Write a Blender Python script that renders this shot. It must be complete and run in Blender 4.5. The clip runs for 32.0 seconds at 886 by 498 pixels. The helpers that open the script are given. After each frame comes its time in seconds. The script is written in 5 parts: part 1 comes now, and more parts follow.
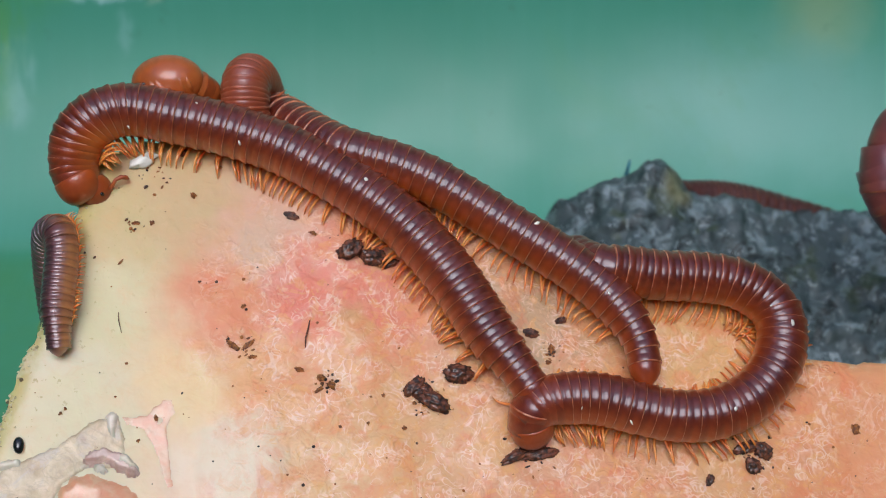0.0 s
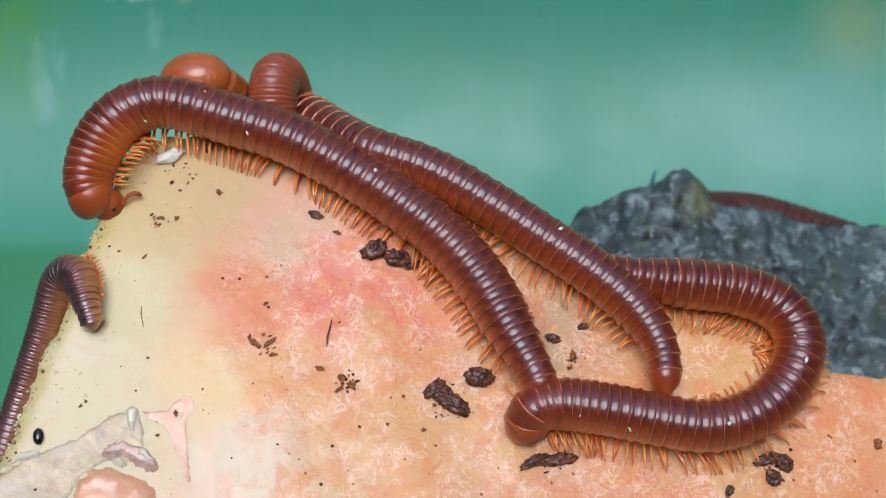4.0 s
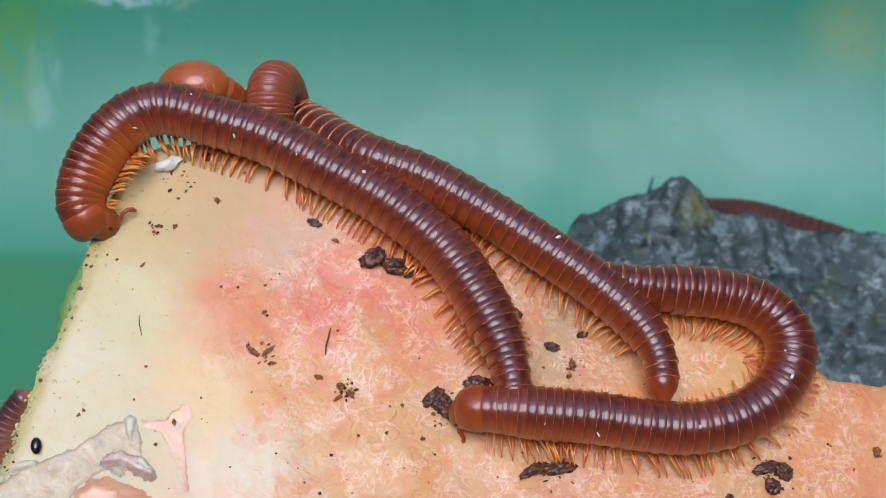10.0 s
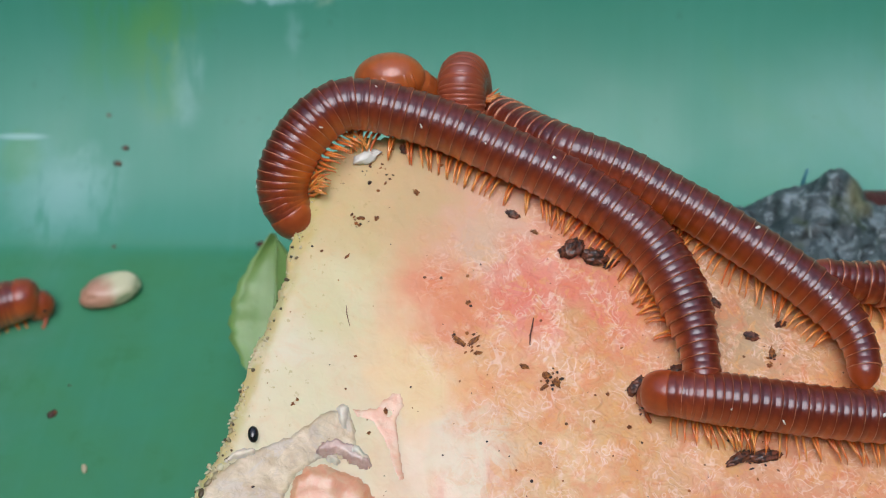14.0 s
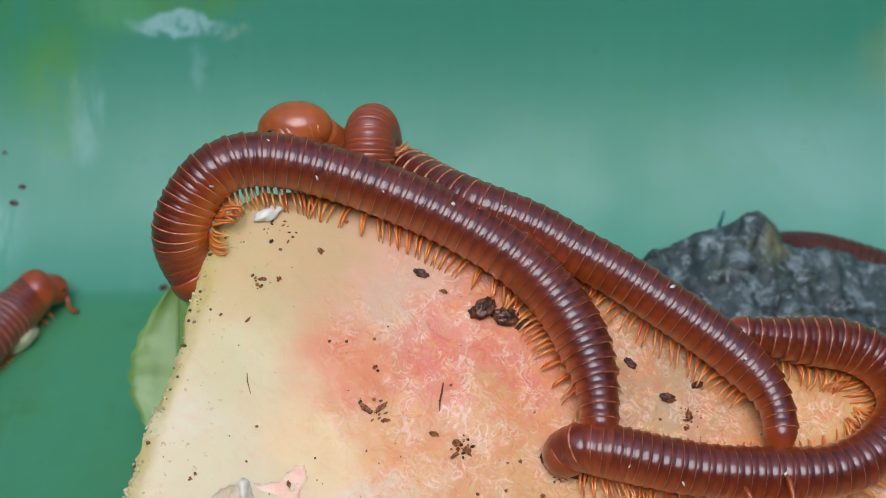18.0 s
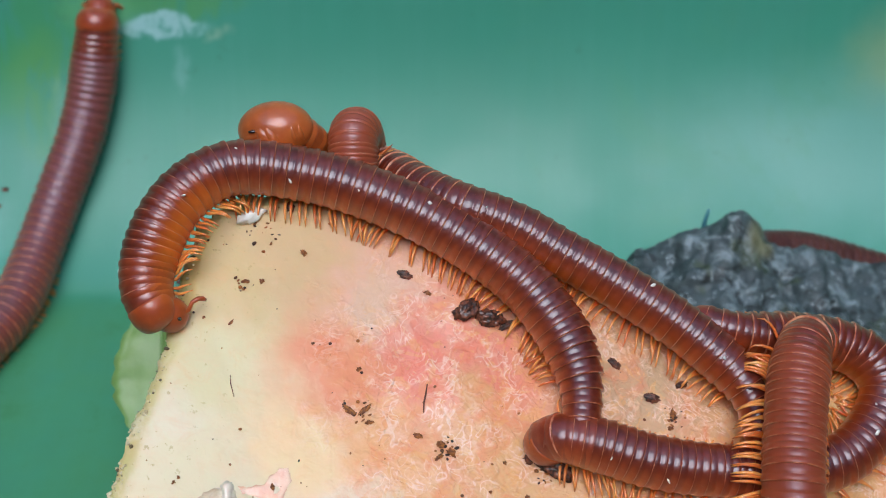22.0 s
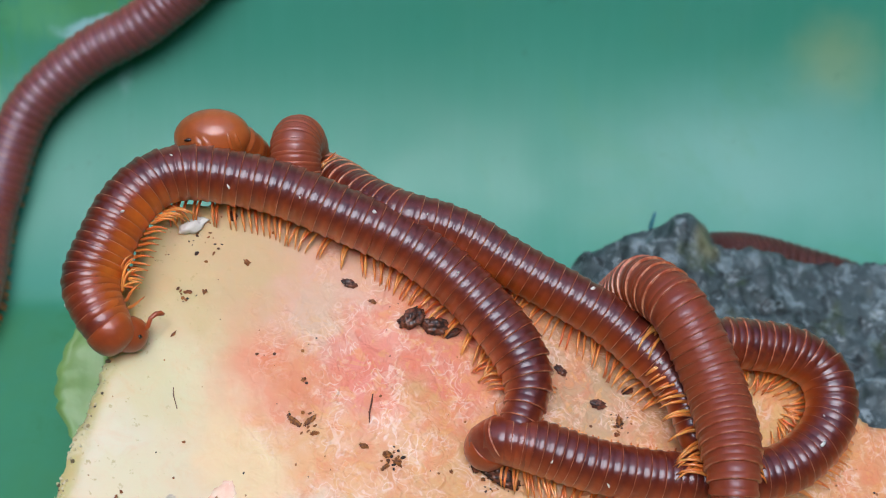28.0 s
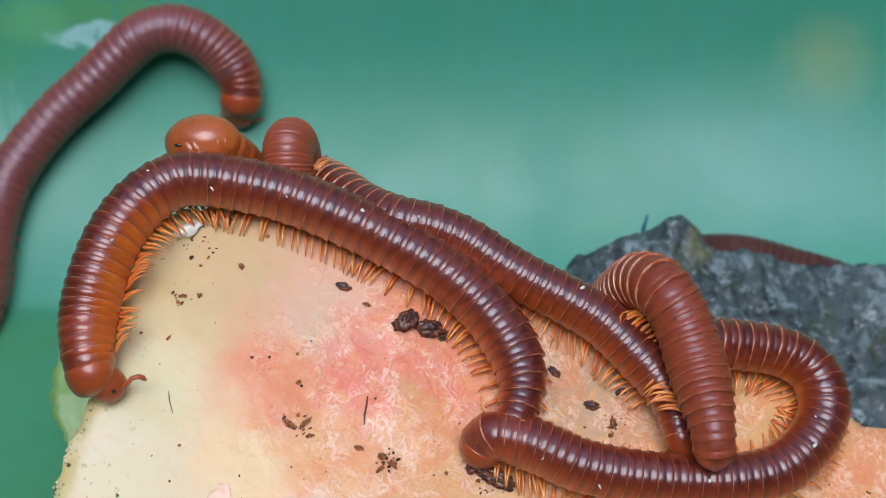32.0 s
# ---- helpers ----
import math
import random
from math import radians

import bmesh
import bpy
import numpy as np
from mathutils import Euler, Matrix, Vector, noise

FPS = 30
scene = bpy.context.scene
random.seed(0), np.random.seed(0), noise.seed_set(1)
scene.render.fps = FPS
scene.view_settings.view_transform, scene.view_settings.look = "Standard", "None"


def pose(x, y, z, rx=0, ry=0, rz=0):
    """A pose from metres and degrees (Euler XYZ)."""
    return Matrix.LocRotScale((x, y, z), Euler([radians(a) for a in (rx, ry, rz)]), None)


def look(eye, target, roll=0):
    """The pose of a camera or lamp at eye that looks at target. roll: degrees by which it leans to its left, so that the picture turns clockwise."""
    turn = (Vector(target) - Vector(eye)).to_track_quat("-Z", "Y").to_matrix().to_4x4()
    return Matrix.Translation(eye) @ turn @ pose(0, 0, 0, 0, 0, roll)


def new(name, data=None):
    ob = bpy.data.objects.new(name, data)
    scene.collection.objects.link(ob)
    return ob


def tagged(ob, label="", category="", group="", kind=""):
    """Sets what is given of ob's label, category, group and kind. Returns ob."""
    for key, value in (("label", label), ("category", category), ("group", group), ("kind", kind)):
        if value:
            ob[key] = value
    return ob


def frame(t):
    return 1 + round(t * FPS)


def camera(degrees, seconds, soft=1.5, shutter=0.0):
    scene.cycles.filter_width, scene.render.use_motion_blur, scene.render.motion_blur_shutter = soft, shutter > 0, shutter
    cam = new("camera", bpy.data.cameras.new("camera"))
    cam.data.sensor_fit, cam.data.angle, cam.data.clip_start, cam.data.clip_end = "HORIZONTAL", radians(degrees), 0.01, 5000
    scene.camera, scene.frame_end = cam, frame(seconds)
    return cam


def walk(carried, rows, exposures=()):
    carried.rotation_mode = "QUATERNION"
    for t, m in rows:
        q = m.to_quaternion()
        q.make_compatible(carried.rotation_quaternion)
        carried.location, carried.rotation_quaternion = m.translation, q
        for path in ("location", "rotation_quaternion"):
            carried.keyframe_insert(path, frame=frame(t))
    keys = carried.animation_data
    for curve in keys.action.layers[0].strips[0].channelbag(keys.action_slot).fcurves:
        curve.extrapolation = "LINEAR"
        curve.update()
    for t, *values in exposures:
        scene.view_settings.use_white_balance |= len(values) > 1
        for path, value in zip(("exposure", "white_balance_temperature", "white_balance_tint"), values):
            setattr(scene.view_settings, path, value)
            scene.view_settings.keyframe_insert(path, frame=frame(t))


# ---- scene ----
# Red millipedes on a slice of melon in a green plastic tub. Plan in millimetres, built in metres.
MM = 0.001
cam = camera(36.0, 32.0, 1.1)
PATH = [
    (0, (0.01905, -0.10029, 0.14091), (0.01423, 0.00284, 0.04636), -2.65),
    (0.5, (0.01910, -0.10011, 0.14126), (0.01406, 0.00279, 0.04646), -2.71),
    (1, (0.01861, -0.10065, 0.14055), (0.01379, 0.00280, 0.04634), -2.70),
    (1.5, (0.01871, -0.10069, 0.14048), (0.01354, 0.00279, 0.04632), -2.83),
    (2, (0.01867, -0.10053, 0.14070), (0.01319, 0.00283, 0.04643), -2.63),
    (2.5, (0.01872, -0.10034, 0.14094), (0.01288, 0.00290, 0.04656), -2.40),
    (3, (0.01875, -0.10039, 0.14056), (0.01250, 0.00301, 0.04639), -2.29),
    (3.5, (0.01869, -0.10054, 0.14003), (0.01211, 0.00320, 0.04625), -2.14),
    (5.5, (0.01843, -0.10095, 0.14041), (0.01122, 0.00289, 0.04678), -1.42),
    (6, (0.01835, -0.10092, 0.14040), (0.01120, 0.00291, 0.04676), -1.39),
    (6.5, (0.01843, -0.10095, 0.14041), (0.01122, 0.00289, 0.04678), -1.42),
    (7, (0.01834, -0.10095, 0.14029), (0.01119, 0.00294, 0.04672), -1.40),
    (7.5, (0.01849, -0.10108, 0.14017), (0.01122, 0.00291, 0.04671), -1.48),
    (8, (0.01841, -0.10103, 0.14016), (0.01120, 0.00294, 0.04669), -1.45),
    (8.5, (0.01831, -0.10108, 0.14010), (0.01119, 0.00295, 0.04668), -1.41),
    (9, (0.01807, -0.10081, 0.14038), (0.01116, 0.00299, 0.04670), -1.26),
    (9.5, (0.01830, -0.10104, 0.14019), (0.01119, 0.00294, 0.04671), -1.39),
    (10, (0.01800, -0.10019, 0.14031), (0.01182, 0.00389, 0.04688), -1.68),
    (10.5, (0.00983, -0.10443, 0.14086), (0.00323, -0.00061, 0.04718), -1.06),
    (11, (-0.00028, -0.10355, 0.14068), (-0.00880, 0.00036, 0.04724), -1.89),
    (11.5, (-0.00134, -0.10290, 0.14133), (-0.01008, 0.00103, 0.04793), -2.62),
    (12, (-0.00132, -0.10286, 0.14126), (-0.00989, 0.00111, 0.04788), -2.74),
    (12.5, (-0.00124, -0.10284, 0.14135), (-0.00978, 0.00104, 0.04789), -2.71),
    (13, (-0.00127, -0.10289, 0.14124), (-0.00964, 0.00105, 0.04783), -2.65),
    (13.5, (-0.00136, -0.10292, 0.14117), (-0.00946, 0.00106, 0.04778), -2.56),
    (15.5, (-0.00211, -0.10019, 0.14140), (-0.01008, 0.00404, 0.04828), -2.62),
    (16, (0.00001, -0.09597, 0.14169), (-0.00619, 0.00855, 0.04876), -2.00),
    (16.5, (0.00110, -0.09424, 0.14196), (-0.00140, 0.01025, 0.04881), -0.93),
    (17, (0.00001, -0.09414, 0.14178), (-0.00124, 0.01030, 0.04855), -0.49),
    (17.5, (0.00009, -0.09400, 0.14199), (-0.00074, 0.01020, 0.04850), -0.28),
    (18, (0.00005, -0.09402, 0.14204), (-0.00027, 0.01006, 0.04841), -0.12),
    (18.5, (0.00010, -0.09406, 0.14186), (-0.00014, 0.01008, 0.04829), -0.08),
    (19, (0.00000, -0.09400, 0.14200), (0.00000, 0.01004, 0.04832), 0.00),
    (19.5, (0.00021, -0.09413, 0.14175), (0.00032, 0.01003, 0.04820), 0.03),
    (20, (0.00005, -0.09385, 0.14195), (0.00058, 0.01008, 0.04815), 0.23),
    (20.5, (0.00023, -0.09409, 0.14207), (0.00080, 0.00996, 0.04840), 0.10),
    (21, (0.00027, -0.09402, 0.14200), (0.00097, 0.01008, 0.04839), 0.09),
    (21.5, (0.00028, -0.09403, 0.14196), (0.00121, 0.01013, 0.04842), 0.05),
    (22, (0.00054, -0.09371, 0.14207), (0.00145, 0.01031, 0.04837), 0.04),
    (22.5, (0.00113, -0.09265, 0.14219), (0.00228, 0.01140, 0.04853), 0.09),
    (23, (0.00117, -0.09243, 0.14227), (0.00282, 0.01152, 0.04851), 0.25),
    (23.5, (0.00135, -0.09239, 0.14223), (0.00343, 0.01143, 0.04833), 0.39),
    (24, (0.00124, -0.09247, 0.14227), (0.00423, 0.01130, 0.04833), 0.74),
    (24.5, (0.00126, -0.09232, 0.14230), (0.00509, 0.01127, 0.04820), 1.14),
    (25, (0.00147, -0.09199, 0.14254), (0.00582, 0.01123, 0.04806), 1.23),
    (25.5, (0.00143, -0.09240, 0.14230), (0.00599, 0.01108, 0.04812), 1.33),
    (27.5, (0.00149, -0.09242, 0.14241), (0.00692, 0.01120, 0.04843), 1.31),
    (28, (0.00153, -0.09225, 0.14263), (0.00716, 0.01128, 0.04857), 1.29),
    (28.5, (0.00154, -0.09245, 0.14233), (0.00741, 0.01136, 0.04858), 1.23),
    (29, (0.00167, -0.09243, 0.14241), (0.00768, 0.01142, 0.04871), 1.14),
    (29.5, (0.00161, -0.09292, 0.14300), (0.00779, 0.01091, 0.04929), 1.16),
    (30, (0.00159, -0.09304, 0.14291), (0.00778, 0.01086, 0.04929), 1.16),
    (30.5, (0.00157, -0.09299, 0.14300), (0.00778, 0.01086, 0.04930), 1.20),
    (31, (0.00159, -0.09304, 0.14291), (0.00778, 0.01086, 0.04929), 1.16),
    (31.5, (0.00160, -0.09312, 0.14262), (0.00781, 0.01095, 0.04918), 1.07),
    (32, (0.00156, -0.09299, 0.14284), (0.00779, 0.01093, 0.04923), 1.16),
]
walk(cam, [(t, look(eye, target, roll)) for t, eye, target, roll in PATH], [(0.0, 0.37, 5940, 8), (1.0, 0.45, 5940, 8), (2.0, 0.47, 5940, 8), (3.0, 0.50, 5940, 8), (4.5, 0.56, 5940, 8), (6.0, 0.62, 5890, 8), (7.0, 0.74, 5790, 8), (8.0, 0.52, 5790, 8), (10.0, 0.5, 5840, 8), (11.0, 0.53, 6020, 7), (13.0, 0.44, 6020, 7), (16.0, 0.42, 5990, 7), (20.0, 0.42, 5990, 7), (21.0, 0.53, 5790, 7), (32.0, 0.55, 5790, 7)])
cam.data.dof.use_dof = True
cam.data.dof.focus_distance = 0.140
cam.data.dof.aperture_fstop = 38.0

# ---- light ----
SUN_UP, SUN_TURN = 61, 186
world = bpy.data.worlds.new("overcast_sky")
scene.world = world
world.use_nodes = True
sky = world.node_tree.nodes.new("ShaderNodeTexSky")
sky.sky_type, sky.sun_disc = "NISHITA", False
sky.sun_elevation, sky.sun_rotation = radians(SUN_UP), radians(SUN_TURN)
sky.air_density, sky.dust_density, sky.ozone_density = 1.0, 3.0, 1.0
back = world.node_tree.nodes["Background"]
back.inputs["Strength"].default_value = 0.14
world.node_tree.links.new(sky.outputs[0], back.inputs["Color"])
sun = new("sun", bpy.data.lights.new("sun", "SUN"))
sun.data.energy, sun.data.angle, sun.data.color = 1.4, radians(42), (0.98, 0.97, 1.0)
a, b = radians(SUN_UP), radians(SUN_TURN)
sun.matrix_world = look((math.sin(b) * math.cos(a), math.cos(b) * math.cos(a), math.sin(a)), (0, 0, 0))


# ---- materials ----
class Paint:
    """A node material with short names for its nodes."""

    def __init__(self, name, rough=0.5, coat=0.0, coat_rough=0.1, metal=0.0, scatter=0.0, reach=1.0):
        self.m = bpy.data.materials.new(name)
        self.m.use_nodes = True
        self.t = self.m.node_tree
        self.b = self.t.nodes["Principled BSDF"]
        self.b.inputs["Roughness"].default_value = rough
        self.b.inputs["Coat Weight"].default_value = coat
        self.b.inputs["Coat Roughness"].default_value = coat_rough
        self.b.inputs["Metallic"].default_value = metal
        if scatter:
            self.b.inputs["Subsurface Weight"].default_value = scatter
            self.b.inputs["Subsurface Radius"].default_value = (1.0, 0.5, 0.3)
            self.b.inputs["Subsurface Scale"].default_value = reach * MM
        co = self.t.nodes.new("ShaderNodeTexCoord")
        self.p = self.vec("SCALE", co.outputs["Object"], scale=1000.0)

    def plug(self, socket, v):
        if isinstance(v, bpy.types.NodeSocket):
            self.t.links.new(v, socket)
        elif socket.type == "RGBA" and len(v) == 3:
            socket.default_value = (*v, 1)
        else:
            socket.default_value = v

    def vec(self, op, v, w=None, scale=None):
        n = self.t.nodes.new("ShaderNodeVectorMath")
        n.operation = op
        self.plug(n.inputs[0], v)
        if w is not None:
            self.plug(n.inputs[1], w)
        if scale is not None:
            n.inputs["Scale"].default_value = scale
        return n.outputs["Value"] if op in ("DISTANCE", "LENGTH") else n.outputs["Vector"]

    def calc(self, op, v, w=0.0):
        n = self.t.nodes.new("ShaderNodeMath")
        n.operation = op
        n.use_clamp = False
        self.plug(n.inputs[0], v)
        self.plug(n.inputs[1], w)
        return n.outputs[0]

    def grain(self, size, detail=3.0, rough=0.5, twist=0.0, at=None):
        """Noise whose lumps are about so many millimetres across."""
        n = self.t.nodes.new("ShaderNodeTexNoise")
        self.plug(n.inputs["Vector"], at or self.p)
        n.inputs["Scale"].default_value = 1.0 / size
        n.inputs["Detail"].default_value = detail
        n.inputs["Roughness"].default_value = rough
        n.inputs["Distortion"].default_value = twist
        return n.outputs["Fac"]

    def cells(self, size, at=None):
        n = self.t.nodes.new("ShaderNodeTexVoronoi")
        self.plug(n.inputs["Vector"], at or self.p)
        n.inputs["Scale"].default_value = 1.0 / size
        return n.outputs["Distance"], n.outputs["Color"]

    def tint(self, size, detail=2.0):
        """Noise in three channels."""
        n = self.t.nodes.new("ShaderNodeTexNoise")
        self.plug(n.inputs["Vector"], self.p)
        n.inputs["Scale"].default_value = 1.0 / size
        n.inputs["Detail"].default_value = detail
        return n.outputs["Color"]

    def span(self, v, a, b, c=0.0, d=1.0, smooth=True):
        n = self.t.nodes.new("ShaderNodeMapRange")
        n.interpolation_type = "SMOOTHSTEP" if smooth else "LINEAR"
        self.plug(n.inputs["Value"], v)
        for k, x in zip(("From Min", "From Max", "To Min", "To Max"), (a, b, c, d)):
            n.inputs[k].default_value = x
        return n.outputs["Result"]

    def mix(self, f, a, b, how="MIX"):
        n = self.t.nodes.new("ShaderNodeMix")
        n.data_type, n.blend_type = "RGBA", how
        self.plug(n.inputs["Factor"], f)
        self.plug(n.inputs["A"], a)
        self.plug(n.inputs["B"], b)
        return n.outputs["Result"]

    def axis(self, which):
        n = self.t.nodes.new("ShaderNodeSeparateXYZ")
        self.plug(n.inputs[0], self.p)
        return n.outputs[which]

    def chance(self):
        return self.t.nodes.new("ShaderNodeObjectInfo").outputs["Random"]

    def island(self):
        return self.t.nodes.new("ShaderNodeNewGeometry").outputs["Random Per Island"]

    def color(self, v):
        self.plug(self.b.inputs["Base Color"], v)
        return self

    def rough(self, v):
        self.plug(self.b.inputs["Roughness"], v)
        return self

    def bump(self, height, deep, strength=1.0):
        n = self.t.nodes.new("ShaderNodeBump")
        n.inputs["Strength"].default_value = strength
        n.inputs["Distance"].default_value = deep * MM
        self.plug(n.inputs["Height"], height)
        last = self.b.inputs["Normal"]
        if last.is_linked:
            self.t.links.new(last.links[0].from_socket, n.inputs["Normal"])
        self.t.links.new(n.outputs[0], last)
        return self


def shell_paint(name, top, side, low, coat=0.8, shine=0.17, r=2.8, gloss=0.42):
    """Shell of a ring: a dark back, red flanks, amber towards the belly; pigment plus painted bounce glow."""
    k = Paint(name, rough=0.36, coat=coat, coat_rough=shine, scatter=0.3, reach=0.8)
    k.b.inputs["Specular IOR Level"].default_value = gloss
    k.b.inputs["Specular Tint"].default_value = (0.80, 0.83, 1.0, 1)
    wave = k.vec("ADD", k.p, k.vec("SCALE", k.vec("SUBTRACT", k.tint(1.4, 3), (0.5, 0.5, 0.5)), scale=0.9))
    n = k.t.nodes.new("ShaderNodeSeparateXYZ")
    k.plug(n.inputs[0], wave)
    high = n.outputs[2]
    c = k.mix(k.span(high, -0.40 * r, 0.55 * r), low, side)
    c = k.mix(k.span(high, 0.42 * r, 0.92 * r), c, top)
    c = k.mix(k.span(k.axis(0), -0.1, 0.5, 0.0, 0.4), c, (top[0] * 0.6, top[1] * 0.6, top[2] * 0.9))
    c = k.mix(k.span(k.grain(1.3, 4), 0.4, 0.75, 0.0, 0.35), c, (side[0] * 1.25, side[1] * 1.3, side[2] * 1.3))
    c = k.mix(k.span(k.chance(), 0, 1, 0.0, 0.35, False), c, (side[0] * 0.75, side[1] * 0.7, side[2] * 0.8))
    c = k.mix(k.span(k.grain(0.35, 2), 0.68, 0.74, 0.0, 0.4), c, (0.30, 0.12, 0.05))
    k.color(c).rough(k.span(k.grain(0.5, 3), 0.3, 0.7, 0.28, 0.46)).bump(k.grain(0.10, 2), 0.010, 0.5).bump(k.grain(0.55, 3), 0.05, 0.5)
    return k.m


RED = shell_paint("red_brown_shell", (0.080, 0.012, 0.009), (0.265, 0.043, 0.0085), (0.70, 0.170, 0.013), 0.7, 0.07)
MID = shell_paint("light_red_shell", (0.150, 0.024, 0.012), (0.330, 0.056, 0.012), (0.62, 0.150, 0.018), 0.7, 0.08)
RUST = shell_paint("rust_shell", (0.250, 0.052, 0.022), (0.285, 0.057, 0.020), (0.46, 0.090, 0.014), 0.1, 0.25, 3.1, 0.45)
PALE = shell_paint("dull_brown_shell", (0.050, 0.019, 0.026), (0.190, 0.062, 0.045), (0.48, 0.21, 0.07), 1.0, 0.13, 1.8, 0.6)
DULL = shell_paint("dull_red_shell", (0.165, 0.050, 0.052), (0.225, 0.050, 0.034), (0.27, 0.060, 0.030), 0.2, 0.3, 4.0, 0.7)
TAN = shell_paint("tan_red_shell", (0.30, 0.070, 0.030), (0.33, 0.078, 0.030), (0.38, 0.09, 0.03), 0.4, 0.2, 2.75, 0.4)
FAR = shell_paint("grey_brown_shell", (0.075, 0.026, 0.020), (0.090, 0.030, 0.022), (0.09, 0.034, 0.026), 0.1, 0.35, 2.8, 0.25)
AMBER = shell_paint("amber_shell", (0.290, 0.046, 0.011), (0.400, 0.080, 0.014), (0.50, 0.115, 0.018), 0.5, 0.10)
ORANGE = shell_paint("orange_shell", (0.42, 0.100, 0.020), (0.47, 0.118, 0.022), (0.48, 0.125, 0.022), 0.6, 0.08)
k = Paint("pale_ring_edge", rough=0.34, coat=0.7, coat_rough=0.15, scatter=0.3, reach=0.5)
k.color(k.mix(k.span(k.grain(1.1, 3), 0.40, 0.62), (0.36, 0.080, 0.030), (0.62, 0.27, 0.15)))
RIM = k.m
k = Paint("amber_leg", rough=0.3, coat=0.6, scatter=0.5, reach=0.6)
k.color(k.mix(k.chance(), (0.60, 0.13, 0.018), (0.85, 0.34, 0.08)))
LEG = k.m
EYE = Paint("black_eye", rough=0.2, coat=0.5).color((0.012, 0.008, 0.008)).m

# wet melon flesh: pale rind side, salmon heart, orange and cream between
k = Paint("wet_melon_flesh", rough=0.5, coat=0.3, coat_rough=0.16, scatter=0.45, reach=2.6)
k.b.inputs["Specular IOR Level"].default_value = 0.3
warp = k.vec("ADD", k.p, k.vec("SCALE", k.vec("SUBTRACT", k.t.nodes.new("ShaderNodeTexNoise").outputs["Color"], (0.5, 0.5, 0.5)), scale=6.0))
for n in k.t.nodes:
    if n.type == "TEX_NOISE":
        n.inputs["Scale"].default_value = 0.2
        n.inputs["Detail"].default_value = 2
        k.plug(n.inputs["Vector"], k.p)
warp2 = k.vec("ADD", warp, k.vec("SCALE", k.vec("SUBTRACT", k.tint(1.6, 4), (0.5, 0.5, 0.5)), scale=3.2))
sheet = lambda c, a, soft=1.6: k.span(k.vec("DISTANCE", warp2, c), a, a + soft, 1.0, 0.0)
# the hues of the slice from place to place, melting into one another
HUES = [
    (-25.5, -5.2, 0.735, 0.654, 0.464), (-22.1, 1.3, 0.684, 0.609, 0.354), (-21.1, 9.5, 0.625, 0.480, 0.235),
    (-14.6, 13.0, 0.610, 0.430, 0.215), (-5.6, 9.4, 0.679, 0.419, 0.291), (-9.5, 2.0, 0.741, 0.299, 0.160),
    (-1.4, 4.4, 0.735, 0.242, 0.166), (5.7, 4.0, 0.720, 0.249, 0.155), (-4.8, -5.4, 0.778, 0.419, 0.194),
    (-12.7, -5.1, 0.809, 0.604, 0.333), (6.7, -6.0, 0.700, 0.385, 0.165), (21.8, 2.7, 0.551, 0.328, 0.170),
    (41.9, 1.9, 0.665, 0.391, 0.155), (-8.2, -12.8, 0.842, 0.677, 0.514), (6.0, -10.1, 0.710, 0.420, 0.200),
    (26.5, -12.2, 0.690, 0.330, 0.175), (57.3, -4.5, 0.706, 0.311, 0.145), (-24.0, -7.7, 0.720, 0.629, 0.398),
]
flat = k.vec("MULTIPLY", k.vec("ADD", warp, k.vec("SCALE", k.vec("SUBTRACT", k.tint(2.2, 4), (0.5, 0.5, 0.5)), scale=3.5)), (1, 1, 0))
c, total = None, None
for x, y, red, green, blue in HUES:
    w = k.calc("POWER", k.calc("MAXIMUM", k.vec("DISTANCE", flat, (x, y, 0)), 0.4), -3.5)
    if c is None:
        c, total = (red, green, blue), w
        continue
    total = k.calc("ADD", total, w)
    c = k.mix(k.calc("DIVIDE", w, total), c, (red, green, blue))
c = k.mix(k.calc("MULTIPLY", sheet((-8.4, 1.6, 38.9), 3.4, 0.5), 0.5), c, (0.72, 0.24, 0.10))
c = k.mix(k.calc("MULTIPLY", sheet((19.5, -8.4, 29.5), 2.6), 0.4), c, (0.72, 0.40, 0.13))
c = k.mix(k.calc("MULTIPLY", sheet((4.3, 1.2, 36.8), 1.5), 0.60), c, (0.62, 0.40, 0.15))
c = k.mix(k.calc("MULTIPLY", sheet((5.2, 0.1, 36.1), 2.0), 0.35), c, (0.74, 0.36, 0.14))
c = k.mix(k.calc("MULTIPLY", sheet((-5.6, 9.3, 42.5), 2.4), 0.45), c, (0.60, 0.45, 0.30))
c = k.mix(k.calc("MULTIPLY", sheet((24.2, 3.0, 34.7), 4.0), 0.40), c, (0.44, 0.34, 0.20))
c = k.mix(k.calc("MULTIPLY", sheet((0.9, -12.6, 30.1), 3.0), 0.40), c, (0.76, 0.50, 0.24))
c = k.mix(k.calc("MULTIPLY", sheet((-7.2, -11.6, 31.8), 4.0), 0.50), c, (0.70, 0.62, 0.44))
edge = k.calc("ADD", k.axis(0), k.calc("MULTIPLY", k.axis(1), -0.305))
c = k.mix(k.calc("MULTIPLY", k.span(edge, -27.6, -25.4, 0.75, 0.0), k.span(k.grain(2.0, 4, 0.6, 0.6), 0.35, 0.6, 0.3, 1.0)), c, (0.56, 0.46, 0.15))
c = k.mix(k.calc("MULTIPLY", k.span(edge, -26.5, -15.0, 1.0, 0.0), k.span(k.grain(0.7, 3, 0.6), 0.64, 0.70, 0, 0.6)), c, (0.40, 0.30, 0.10))
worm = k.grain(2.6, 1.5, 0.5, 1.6)
